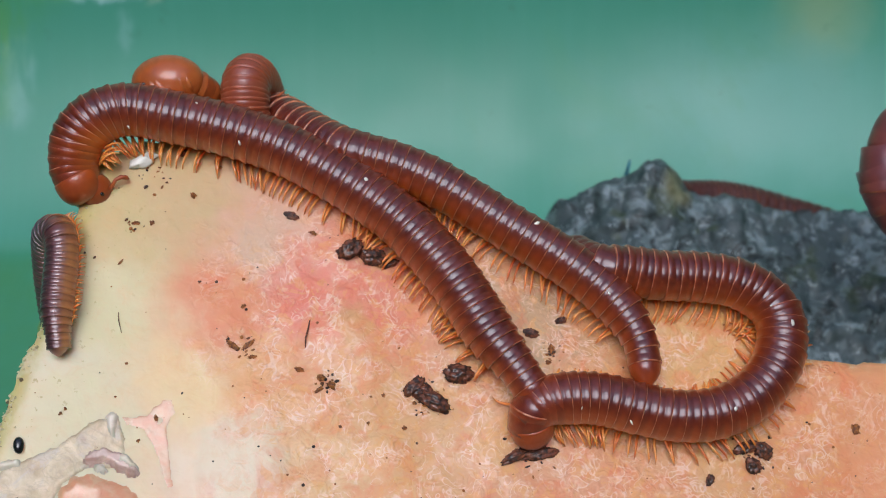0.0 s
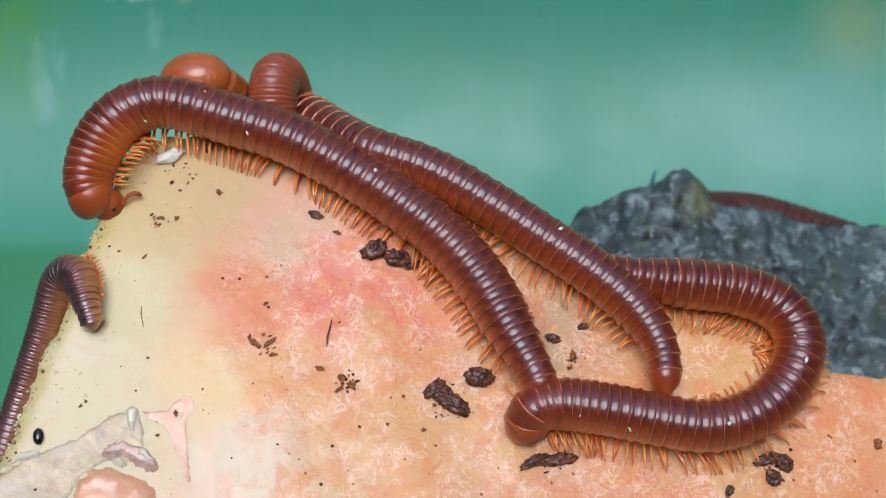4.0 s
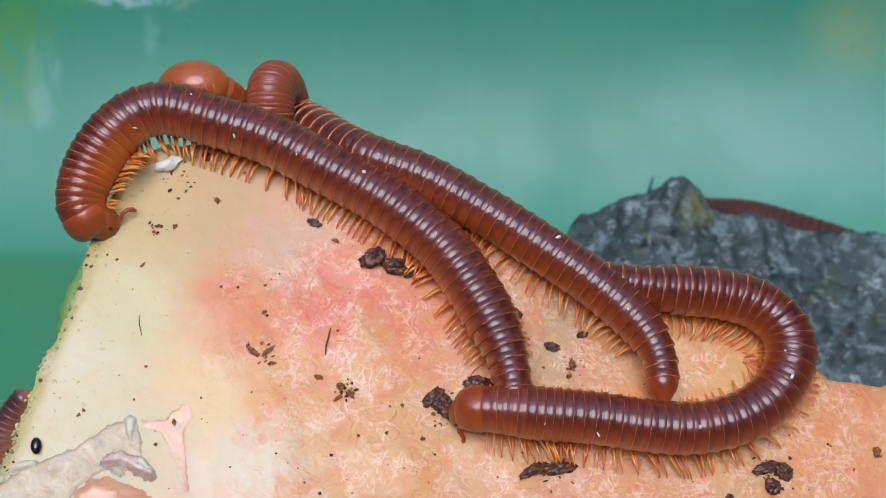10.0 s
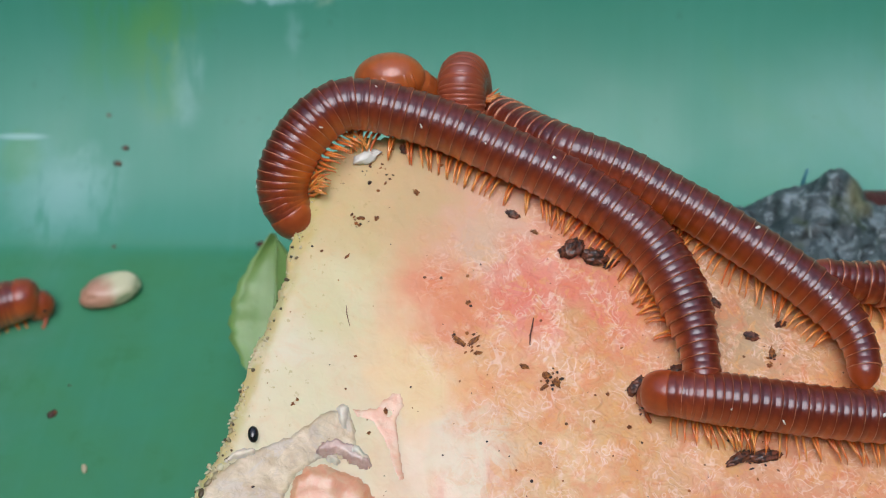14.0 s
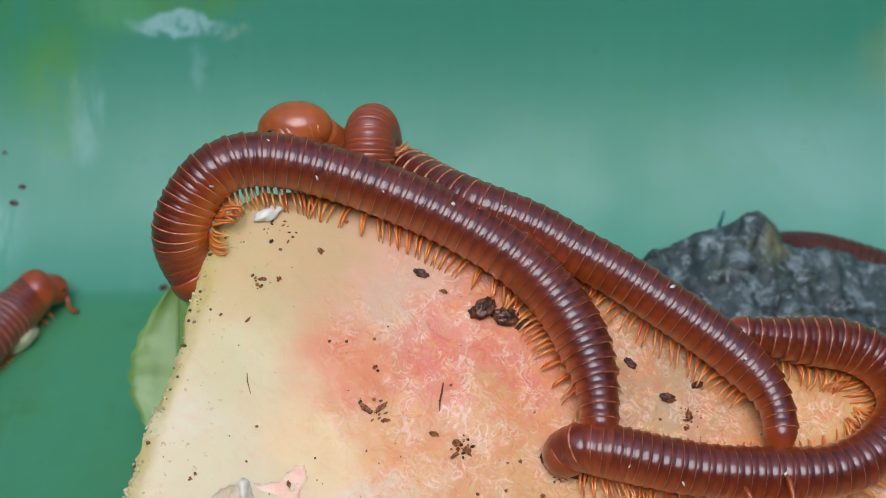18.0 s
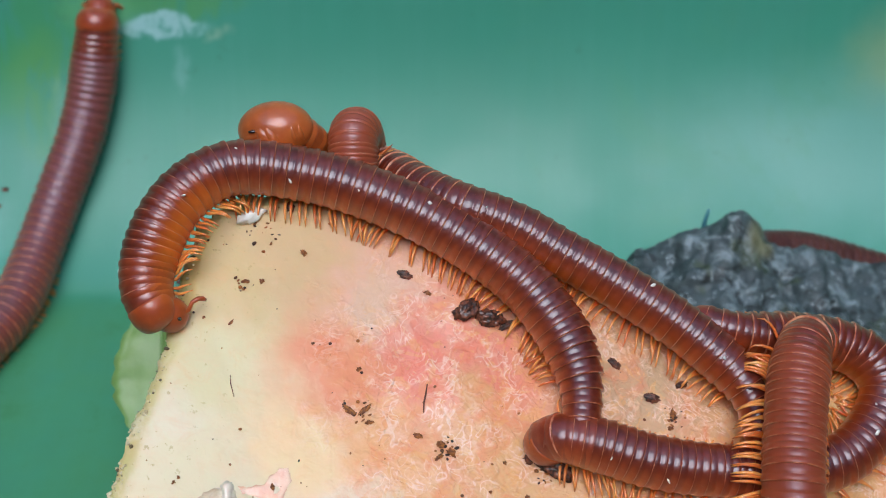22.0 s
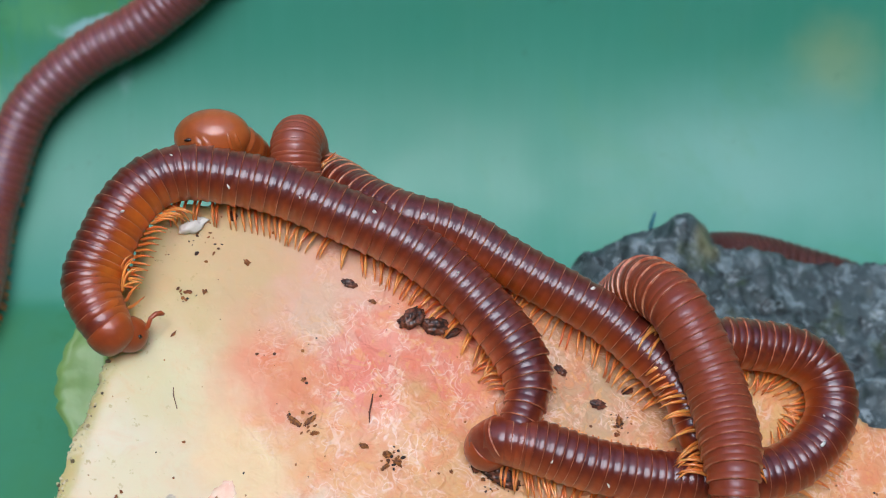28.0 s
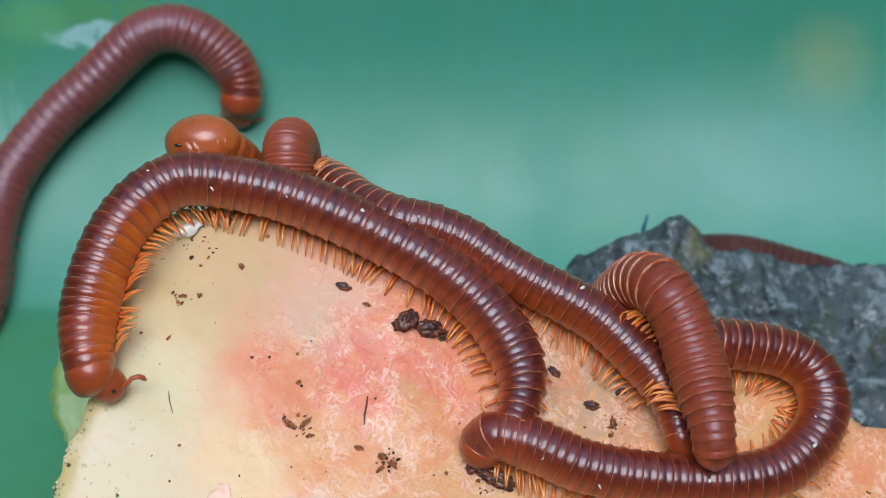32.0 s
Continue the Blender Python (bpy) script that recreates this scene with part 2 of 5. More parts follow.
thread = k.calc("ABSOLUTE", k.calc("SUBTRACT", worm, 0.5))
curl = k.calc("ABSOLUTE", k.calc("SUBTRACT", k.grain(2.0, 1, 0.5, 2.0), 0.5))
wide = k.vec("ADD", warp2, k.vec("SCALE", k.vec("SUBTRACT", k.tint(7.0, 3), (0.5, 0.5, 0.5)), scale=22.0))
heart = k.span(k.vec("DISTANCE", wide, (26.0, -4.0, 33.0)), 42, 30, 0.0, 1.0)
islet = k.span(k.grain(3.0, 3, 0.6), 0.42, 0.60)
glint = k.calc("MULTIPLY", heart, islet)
c = k.mix(k.calc("MULTIPLY", k.span(k.grain(3.4, 5, 0.65, 0.8), 0.44, 0.68, 0, 0.4), k.span(heart, 0, 1, 0.08, 1.0)), c, (0.74, 0.16, 0.0598))
c = k.mix(k.span(k.grain(2.7, 5, 0.7, 0.8), 0.46, 0.72, 0, 0.22), c, (0.73, 0.417, 0.184))
c = k.mix(k.calc("MULTIPLY", k.span(k.grain(1.9, 3, 0.6, 1.2), 0.54, 0.60, 0, 0.4), heart), c, (0.76, 0.388, 0.12))
c = k.mix(k.calc("MULTIPLY", k.span(k.grain(4.5, 2, 0.5, 0.4), 0.585, 0.61, 0, 0.35), heart), c, (0.74, 0.291, 0.11))
# flecks, fibre threads and curls painted pale in place of wet glints
c = k.mix(k.calc("MULTIPLY", k.span(k.grain(1.5, 4, 0.6, 1.5), 0.58, 0.64, 0, 0.45), k.span(heart, 0, 1, 0.2, 1.0)), c, (0.80, 0.52, 0.32))
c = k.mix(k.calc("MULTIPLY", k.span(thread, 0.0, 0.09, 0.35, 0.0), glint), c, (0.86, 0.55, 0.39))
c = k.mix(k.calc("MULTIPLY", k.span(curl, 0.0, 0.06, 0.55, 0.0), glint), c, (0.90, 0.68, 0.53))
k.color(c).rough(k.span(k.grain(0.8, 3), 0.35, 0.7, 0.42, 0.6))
lumps = k.grain(2.3, 3, 0.5, 0.8)
k.plug(k.b.inputs["Coat Weight"], k.span(glint, 0.0, 1.0, 0.10, 0.42))
wet = k.grain(1.2, 1.5, 0.45, 1.2)
k.bump(k.calc("MULTIPLY", k.span(thread, 0.0, 0.16, 1.0, 0.0), glint), 0.06, 0.6).bump(k.calc("MULTIPLY", wet, k.span(heart, 0, 1, 0.12, 1.0)), 0.34, 0.75).bump(k.calc("MULTIPLY", lumps, k.span(heart, 0, 1, 0.15, 1.0)), 0.24, 0.5)
FLESH = k.m
k = Paint("dry_grey_skin", rough=0.45, coat=0.3, coat_rough=0.2, scatter=0.4, reach=1.5)
c = k.mix(k.span(k.grain(2.4, 5, 0.65, 0.6), 0.35, 0.68), (0.50, 0.37, 0.22), (0.68, 0.54, 0.35))
c = k.mix(k.span(k.grain(3.6, 4, 0.6, 0.8), 0.48, 0.60, 0, 0.7), c, (0.54, 0.45, 0.36))
c = k.mix(k.span(k.calc("ABSOLUTE", k.calc("SUBTRACT", k.grain(2.6, 2, 0.5, 1.5), 0.5)), 0.0, 0.04, 0.35, 0.0), c, (0.40, 0.31, 0.22))
k.color(c).bump(k.grain(1.2, 3, 0.5, 0.8), 0.15, 0.7)
SKIN = k.m
k = Paint("dark_crumb", rough=0.75, coat=0.5, coat_rough=0.12)
k.color(k.mix(k.span(k.grain(0.5, 4), 0.35, 0.7), (0.020, 0.008, 0.005), (0.19, 0.050, 0.018))).bump(k.grain(0.25, 4), 0.1, 1.0)
CRUMB = k.m
MAUVE, SALMON, CREAM = [Paint(n, rough=0.35, coat=0.5, scatter=0.4, reach=1.5) for n in ("mauve_skin", "salmon_flesh", "cream_skin")]
for k, (p, q) in ((MAUVE, ((0.46, 0.30, 0.25), (0.66, 0.48, 0.40))), (SALMON, ((0.68, 0.31, 0.17), (0.68, 0.41, 0.24))), (CREAM, ((0.58, 0.49, 0.38), (0.68, 0.60, 0.48)))):
    k.color(k.mix(k.span(k.grain(1.8, 4, 0.6, 0.8), 0.35, 0.68), p, q)).bump(k.grain(0.9, 3, 0.5, 0.8), 0.08, 0.6)
MAUVE, SALMON, CREAM = MAUVE.m, SALMON.m, CREAM.m
k = Paint("brown_crumb", rough=0.6)
k.color(k.mix(k.span(k.grain(0.4, 4), 0.35, 0.7), (0.13, 0.036, 0.008), (0.42, 0.15, 0.025))).bump(k.grain(0.25, 4), 0.1, 1.0)
BROWN = k.m
SEED = Paint("black_seed_coat", rough=0.22, coat=0.6).color((0.012, 0.012, 0.012)).m
k = Paint("white_pulp", rough=0.4, coat=0.4)
k.color(k.mix(k.grain(0.6, 3), (0.72, 0.69, 0.60), (0.84, 0.82, 0.76))).bump(k.grain(0.5, 3), 0.15, 0.8)
WHITE = k.m
k = Paint("pinkish_pulp", rough=0.45, coat=0.3)
k.color(k.mix(k.span(k.calc("ADD", k.axis(0), k.calc("MULTIPLY", k.grain(3.0, 4), 4.0)), 0.0, 3.4), (0.46, 0.235, 0.155), (0.62, 0.57, 0.37))).bump(k.grain(1.6, 3), 0.2, 0.6)
PULP = k.m

# glossy green plastic with pale water marks, olive patches and painted sky reflection
k = Paint("green_tub_plastic", rough=0.4, coat=0.2, coat_rough=0.35)
c = k.mix(k.grain(40, 4), (0.036, 0.216, 0.139), (0.045, 0.260, 0.178))
ragged = k.span(k.grain(3.2, 4, 0.65, 0.5, k.vec("MULTIPLY", k.p, (1.0, 0.3, 0.3))), 0.33, 0.52, 0.15, 1.0)
wob2 = k.vec("ADD", k.p, k.vec("SCALE", k.vec("SUBTRACT", k.tint(5.0, 4), (0.5, 0.5, 0.5)), scale=5.0))


def blot(c, x, z, wide, tall, paint, much, fray=1.0, soft=0.6, base=None):
    """A blot on the tub's wall round x, z, so many mm wide and tall either way; stains and painted reflection alike."""
    d = k.vec("LENGTH", k.vec("MULTIPLY", k.vec("SUBTRACT", base or wob2, (x, 0, z)), (1 / wide, 0, 1 / tall)))
    f = k.calc("MULTIPLY", k.span(d, 1 - soft, 1 + 0.4 * soft, 1, 0), much)
    return k.mix(k.calc("MULTIPLY", f, ragged) if fray else f, c, paint)


WATER_AND_SKY, OLIVE, MOSS = (0.29, 0.50, 0.50), (0.075, 0.255, 0.048), (0.040, 0.235, 0.085)
c = blot(c, -63.0, 27.5, 15, 8.0, MOSS, 0.8)
c = blot(c, -69.0, 20.0, 6, 7.0, MOSS, 0.6)
c = blot(c, -60.3, 20.5, 6.5, 6.5, OLIVE, 0.6)
c = blot(c, -60.0, 13.5, 4.5, 3.0, OLIVE, 0.3)
c = blot(c, -39.0, 30.8, 12, 2.6, OLIVE, 0.6)
c = blot(c, -50.5, 30.0, 6, 4.5, (0.12, 0.36, 0.13), 0.5)
c = blot(c, -83.0, 7.0, 4.0, 2.6, MOSS, 0.7)
c = blot(c, -41.0, 27.5, 8.0, 1.7, WATER_AND_SKY, 0.85, soft=0.35)
c = blot(c, -32.6, 26.4, 2.2, 1.0, (0.30, 0.42, 0.30), 0.5)
c = blot(c, -38.0, 22.0, 1.8, 3.2, WATER_AND_SKY, 0.2)
c = blot(c, -56.0, 16.0, 3.2, 6.0, WATER_AND_SKY, 0.26)
c = blot(c, -75.0, 4.0, 9.5, 4.5, WATER_AND_SKY, 0.45, 1, 0.9)
c = blot(c, -83.0, 9.2, 4.6, 0.35, WATER_AND_SKY, 0.7, 0, 0.5, k.p)
c = blot(c, 71.5, 22.5, 8.0, 6.5, (0.30, 0.35, 0.15), 0.4, 0, 0.9)
# broad pale blot: the sky's reflection put into the wall's colour
c = blot(c, 62.0, 11.0, 26.0, 11.0, WATER_AND_SKY, 0.22, 0, 0.9)
c = k.mix(k.span(k.grain(5, 5, 0.7), 0.62, 0.72, 0, 0.25), c, (0.02, 0.10, 0.05))
film = k.calc("MULTIPLY", k.span(k.axis(1), 58, 50), k.span(k.grain(14, 5, 0.65), 0.25, 0.75, 0.55, 1.0))
c = k.mix(film, c, (0.052, 0.205, 0.082))
c = k.mix(k.calc("MULTIPLY", k.span(k.axis(1), 58, 50), k.span(k.grain(7, 5, 0.7), 0.56, 0.68, 0, 0.35)), c, (0.030, 0.150, 0.050))
drip = k.grain(2.2, 3, 0.6, 0.0, k.vec("MULTIPLY", k.p, (1.0, 0.06, 0.06)))
c = k.mix(k.span(drip, 0.45, 0.75, 0.0, 0.07), c, (0.10, 0.32, 0.27))
c = k.mix(k.span(k.grain(26, 5, 0.7, 0.6), 0.50, 0.70, 0.0, 0.25), c, (0.055, 0.245, 0.110))
k.color(c).rough(k.span(k.grain(12, 4), 0.3, 0.7, 0.46, 0.6)).bump(k.grain(18, 3), 0.6, 0.5).bump(k.grain(1.2, 3), 0.03, 0.6)
TUB = k.m
k = Paint("dark_rock", rough=0.6, coat=0.15, coat_rough=0.3)
dist, tint = k.cells(2.9)
n = k.t.nodes.new("ShaderNodeSeparateColor")
k.plug(n.inputs[0], tint)
c = k.mix(k.grain(6, 5, 0.65), (0.011, 0.018, 0.020), (0.105, 0.145, 0.155))
c = k.mix(k.span(k.grain(4.2, 5, 0.7, 0.7), 0.50, 0.62, 0, 0.8), c, (0.23, 0.29, 0.31))
c = k.mix(k.calc("MULTIPLY", k.span(n.outputs[0], 0.80, 0.97, 0, 0.8), k.span(k.grain(1.1, 3), 0.45, 0.6)), c, (0.40, 0.46, 0.48))
c = k.mix(k.span(k.grain(5.0, 5, 0.75, 0.9), 0.52, 0.64, 0, 0.92), c, (0.009, 0.013, 0.013))
c = k.mix(k.span(k.grain(1.6, 4, 0.7), 0.56, 0.66, 0, 0.8), c, (0.30, 0.36, 0.38))
c = k.mix(k.span(k.grain(5.5, 3), 0.58, 0.70, 0, 0.6), c, (0.050, 0.072, 0.018))
c = k.mix(k.span(k.vec("DISTANCE", k.p, (46.0, 44.5, 19.5)), 1.8, 4.2, 0.8, 0), c, (0.24, 0.22, 0.10))
k.color(c).bump(k.grain(0.9, 5, 0.7), 0.6, 1.0).bump(dist, -1.2, 0.9)
ROCK = k.m
k = Paint("green_leaf", rough=0.45, coat=0.1, scatter=0.15, reach=1.0)
k.color(k.mix(k.grain(4, 4), (0.150, 0.275, 0.070), (0.235, 0.355, 0.115))).bump(k.grain(1.2, 3), 0.1, 0.6)
LEAF = k.m
k = Paint("garden_earth", rough=0.9)
k.color(k.mix(k.grain(400, 6, 0.6), (0.06, 0.05, 0.03), (0.10, 0.12, 0.05))).bump(k.grain(60, 5), 12, 1.0)
EARTH = k.m
BLUE = Paint("bluish_thread", rough=0.5).color((0.05, 0.18, 0.24)).m
FIBRE = Paint("brown_fibre", rough=0.6).color((0.12, 0.035, 0.015)).m


# ---- mesh helpers ----
def mesh(name, verts, faces, *mats, slots=None, smooth=True):
    """A mesh from millimetres."""
    me = bpy.data.meshes.new(name)
    me.from_pydata([(x * MM, y * MM, z * MM) for x, y, z in verts], [], faces)
    for m in mats:
        me.materials.append(m)
    if slots:
        me.polygons.foreach_set("material_index", slots)
    me.polygons.foreach_set("use_smooth", [smooth] * len(me.polygons))
    me.update()
    return me


def part(name, data, parent, m=None, label=""):
    ob = new(name, data)
    ob.parent = parent
    if m is not None:
        ob.matrix_basis = m
    return tagged(ob, label=label)


def lathe(name, profile, n, *mats, belly=1.0, slots=None, closed=True):
    """A body turned about x from rows of (x, radius); its underside is flattened by belly."""
    verts, faces, kinds = [], [], []
    for x, r in profile:
        for i in range(n):
            q = 2 * math.pi * i / n
            s = math.sin(q)
            verts.append((x, r * math.cos(q), r * s * (belly if s < 0 else 1.0)))
    for j in range(len(profile) - 1):
        for i in range(n):
            u, v = j * n + i, j * n + (i + 1) % n
            faces.append((u, v, v + n, u + n))
            kinds.append(slots[j] if slots else 0)
    if closed:
        faces += [tuple(range(n - 1, -1, -1)), tuple(range(len(verts) - n, len(verts)))]
        kinds += [0, 0]
    return mesh(name, verts, faces, *mats, slots=kinds)


def tube(name, points, radii, n, *mats):
    """A tapered tube along points, closed at both ends."""
    verts, faces = [], []
    pts = [Vector(p) for p in points]
    for j, p in enumerate(pts):
        t = (pts[min(j + 1, len(pts) - 1)] - pts[max(j - 1, 0)]).normalized()
        u = t.cross(Vector((0.3, 0.2, 0.93))).normalized()
        v = t.cross(u)
        for i in range(n):
            q = 2 * math.pi * i / n
            verts.append(p + radii[j] * (u * math.cos(q) + v * math.sin(q)))
    for j in range(len(pts) - 1):
        for i in range(n):
            a, b = j * n + i, j * n + (i + 1) % n
            faces.append((a, b, b + n, a + n))
    faces += [tuple(range(n - 1, -1, -1)), tuple(range(len(verts) - n, len(verts)))]
    return mesh(name, verts, faces, *mats)


def lump(name, size, m, rough=0.25, seed=0, detail=2, freq=1.0):
    """A rounded uneven lump of the given half sizes."""
    bm = bmesh.new()
    bmesh.ops.create_icosphere(bm, subdivisions=detail, radius=1.0)
    off = Vector((seed * 3.7, seed * 1.3, seed * 7.1))
    for v in bm.verts:
        v.co *= 1 + rough * noise.noise(v.co * 1.6 * freq + off) + rough * 0.5 * noise.noise(v.co * 4.1 * freq + off)
        v.co = Vector((v.co.x * size[0], v.co.y * size[1], v.co.z * size[2])) * MM
    for f in bm.faces:
        f.smooth = True
    me = bpy.data.meshes.new(name)
    bm.to_mesh(me)
    bm.free()
    me.materials.append(m)
    return me


def smooth01(v):
    v = min(1.0, max(0.0, v))
    return v * v * (3 - 2 * v)


# ---- tub ----
TUB_Y, TUB_A0, TUB_A1, TUB_R = 54.0, radians(18), radians(66), 52.0


def tub_profile(s):
    """y, z and the lean of the tub's inside, s mm past the foot of its wall."""
    if s < 0:
        return TUB_Y + s, 0.0, 0.0
    long = TUB_R * (TUB_A1 - TUB_A0)
    a = TUB_A0 + min(s, long) / TUB_R
    y = TUB_Y + TUB_R * (math.sin(a) - math.sin(TUB_A0))
    z = TUB_R * (math.cos(TUB_A0) - math.cos(a))
    if s > long:
        y, z = y + (s - long) * math.cos(a), z + (s - long) * math.sin(a)
    return y, z, a


def build_tub():
    tub = tagged(new("tub"), "glossy green plastic tub with pale water marks and painted sky sheen", "tub")
    inner = [-250, -200, -120, -60, -30, -10, -3, -1, 0, 1, 3, 6] + [9 + 4 * i for i in range(12)] + [70, 100, 140, 170]
    rows = [tub_profile(s) for s in inner]
    xs = [-220 + 10 * i for i in range(45)]
    verts, faces = [], []
    for skin in (0.0, 2.0):
        for y, z, a in rows:
            for x in xs:
                verts.append((x, y + skin * math.sin(a), z - skin * math.cos(a)))
    w, h = len(xs), len(rows)
    for j in range(h - 1):
        for i in range(w - 1):
            q = j * w + i
            faces.append((q, q + 1, q + 1 + w, q + w))
            q += w * h
            faces.append((q, q + w, q + w + 1, q + 1))
    for i in range(w - 1):
        for j in (0, h - 1):
            q = j * w + i
            faces.append((q, q + 1, q + 1 + w * h, q + w * h))
    part("floor_and_back_wall", mesh("floor_and_back_wall", verts, faces, TUB), tub)
    for x in (-221, 221):
        bm = bmesh.new()
        bmesh.ops.create_cube(bm, size=1.0, matrix=Matrix.Translation((x * MM, -30 * MM, 75 * MM)) @ Matrix.Diagonal((2 * MM, 330 * MM, 150 * MM, 1)))
        me = bpy.data.meshes.new("side_wall")
        bm.to_mesh(me)
        bm.free()
        me.materials.append(TUB)
        part("side_wall", me, tub)
    bm = bmesh.new()
    bmesh.ops.create_cube(bm, size=1.0, matrix=Matrix.Translation((0, -197 * MM, 14 * MM)) @ Matrix.Diagonal((440 * MM, 2 * MM, 32 * MM, 1)))
    me = bpy.data.meshes.new("front_wall")
    bm.to_mesh(me)
    bm.free()
    me.materials.append(TUB)
    part("front_wall", me, tub)


build_tub()
ground = tagged(new("ground", mesh("ground", [(-4e5, -4e5, -3), (4e5, -4e5, -3), (4e5, 4e5, -3), (-4e5, 4e5, -3)], [(0, 1, 2, 3)], EARTH)), "bare garden earth under the tub", "ground", kind="structure")



def build_sky_screen():
    """An unseen dark ring added round the tub; it hides the low sky and narrows highlights."""
    verts, faces, n = [], [], 72
    for j in range(9):
        for i in range(n):
            q = 2 * math.pi * i / n
            d = 1500 + 160 * noise.noise((math.cos(q) * 3, math.sin(q) * 3, j * 0.9)) - 40 * j
            verts.append((d * math.cos(q), d * math.sin(q), -3 + j * 165 + 90 * (j > 5) * noise.noise((q * 5, j, 1))))
    for j in range(8):
        for i in range(n):
            a, b = j * n + i, j * n + (i + 1) % n
            faces.append((a, a + n, b + n, b))
    k = Paint("dark_screen_green", rough=0.7)
    k.color(k.mix(k.grain(120, 6, 0.7), (0.018, 0.035, 0.012), (0.06, 0.11, 0.03))).bump(k.grain(60, 4), 40, 1.0)
    tagged(new("backdrop", mesh("backdrop", verts, faces, k.m)), "added dark green screen round the tub, out of view, hides the low sky", "hedge", kind="structure")


build_sky_screen()


# ---- melon slice ----
def along(x, rows):
    if x <= rows[0][0]:
        return rows[0][1]
    for (a, p), (b, q) in zip(rows, rows[1:]):
        if x <= b:
            return p + (q - p) * (x - a) / (b - a)
    return rows[-1][1]


LEFT = [(-70, -48.0), (-40, -40.5), (-19, -35.0), (-14, -32.3), (-6, -30.2), (1, -27.6), (12.5, -25.3), (18, -23.7), (40, -20.0)]
BACK = [(-40, 14), (-25, 15), (-20, 19.0), (-8, 21.0), (0, 19.8), (15, 15.8), (27, 10.8), (34, 9.6), (46, 8.6), (50, 5.5), (54, 2.6), (62, 3.2), (80, 4), (120, 2)]


def flesh_z(x, y):
    """Height of the cut face of the slice."""
    z = 36.8 - 0.15 * x + 0.519 * y
    p = Vector((x, y, 0))
    z += 0.45 * noise.noise(p * 0.13) + 0.10 * noise.noise(p * 0.4 + Vector((3, 9, 1))) + 0.05 * noise.noise(p * 1.1)
    return z


def melon_z(x, y):
    z = flesh_z(x, y)
    p = Vector((x, y, 4))
    edge = 0.5 * noise.noise(p * 0.5) + 0.25 * noise.noise(p * 1.3)
    out = max(along(y, LEFT) - x, y - along(x, BACK)) + edge
    z -= 0.9 * smooth01((out + 2.2) / 2.2) + 8 * max(0.0, out) + 30 * max(0.0, out - 1.5)
    return max(z, -1.5)


def build_melon():
    melon = tagged(new("melon_slice"), "wet salmon and cream melon slice with a pale rind edge", "melon")
    step = 0.42
    nx, ny = int(116 / step), int(92 / step)
    verts = [(-44 + i * step, -68 + j * step) for j in range(ny) for i in range(nx)]
    verts = [(x, y, melon_z(x, y)) for x, y in verts]
    faces = [(j * nx + i, j * nx + i + 1, (j + 1) * nx + i + 1, (j + 1) * nx + i) for j in range(ny - 1) for i in range(nx - 1)]
    faces = [f for f in faces if max(verts[q][2] for q in f) > -1.4]
    part("flesh", mesh("flesh", verts, faces, FLESH), melon)
    return melon


melon = build_melon()


# ---- rock ----
def rock_z(x, y):
    p = Vector((x, y, 2))
    z = along(x, [(20, 2), (25, 7), (29, 13.5), (34, 17), (39, 18.5), (46, 16.6), (53, 13.9), (62, 11.4), (75, 10.6), (100, 9.8)])
    z -= 0.30 * max(0.0, 46 - y)
    z += 5.4 * math.exp(-(((x - 42.6) / 3.2) ** 2 + ((y - 46) / 4.0) ** 2))
    z += 1.3 * noise.noise(p * 0.16) + 0.9 * noise.noise(p * 0.4) + 0.7 * noise.noise(p * 0.9) + 0.3 * noise.noise(p * 1.9) + 1.5 * (0.5 - noise.voronoi(p * 0.36)[0][0])
    out = max(y - 49.5, 21 - x, 6 - y)
    z -= 2.2 * max(0.0, out + 1.5) ** 1.3
    return max(z, -0.5)


def build_rock():
    step = 0.6
    nx, ny = int(90 / step), int(62 / step)
    verts = [(14 + i * step, 2 + j * step) for j in range(ny) for i in range(nx)]
    verts = [(x, y, rock_z(x, y)) for x, y in verts]
    faces = [(j * nx + i, j * nx + i + 1, (j + 1) * nx + i + 1, (j + 1) * nx + i) for j in range(ny - 1) for i in range(nx - 1)]
    tagged(new("rock", mesh("rock", verts, faces, ROCK)), "rough dark grey rock with pale grains behind the melon", "rock")


build_rock()


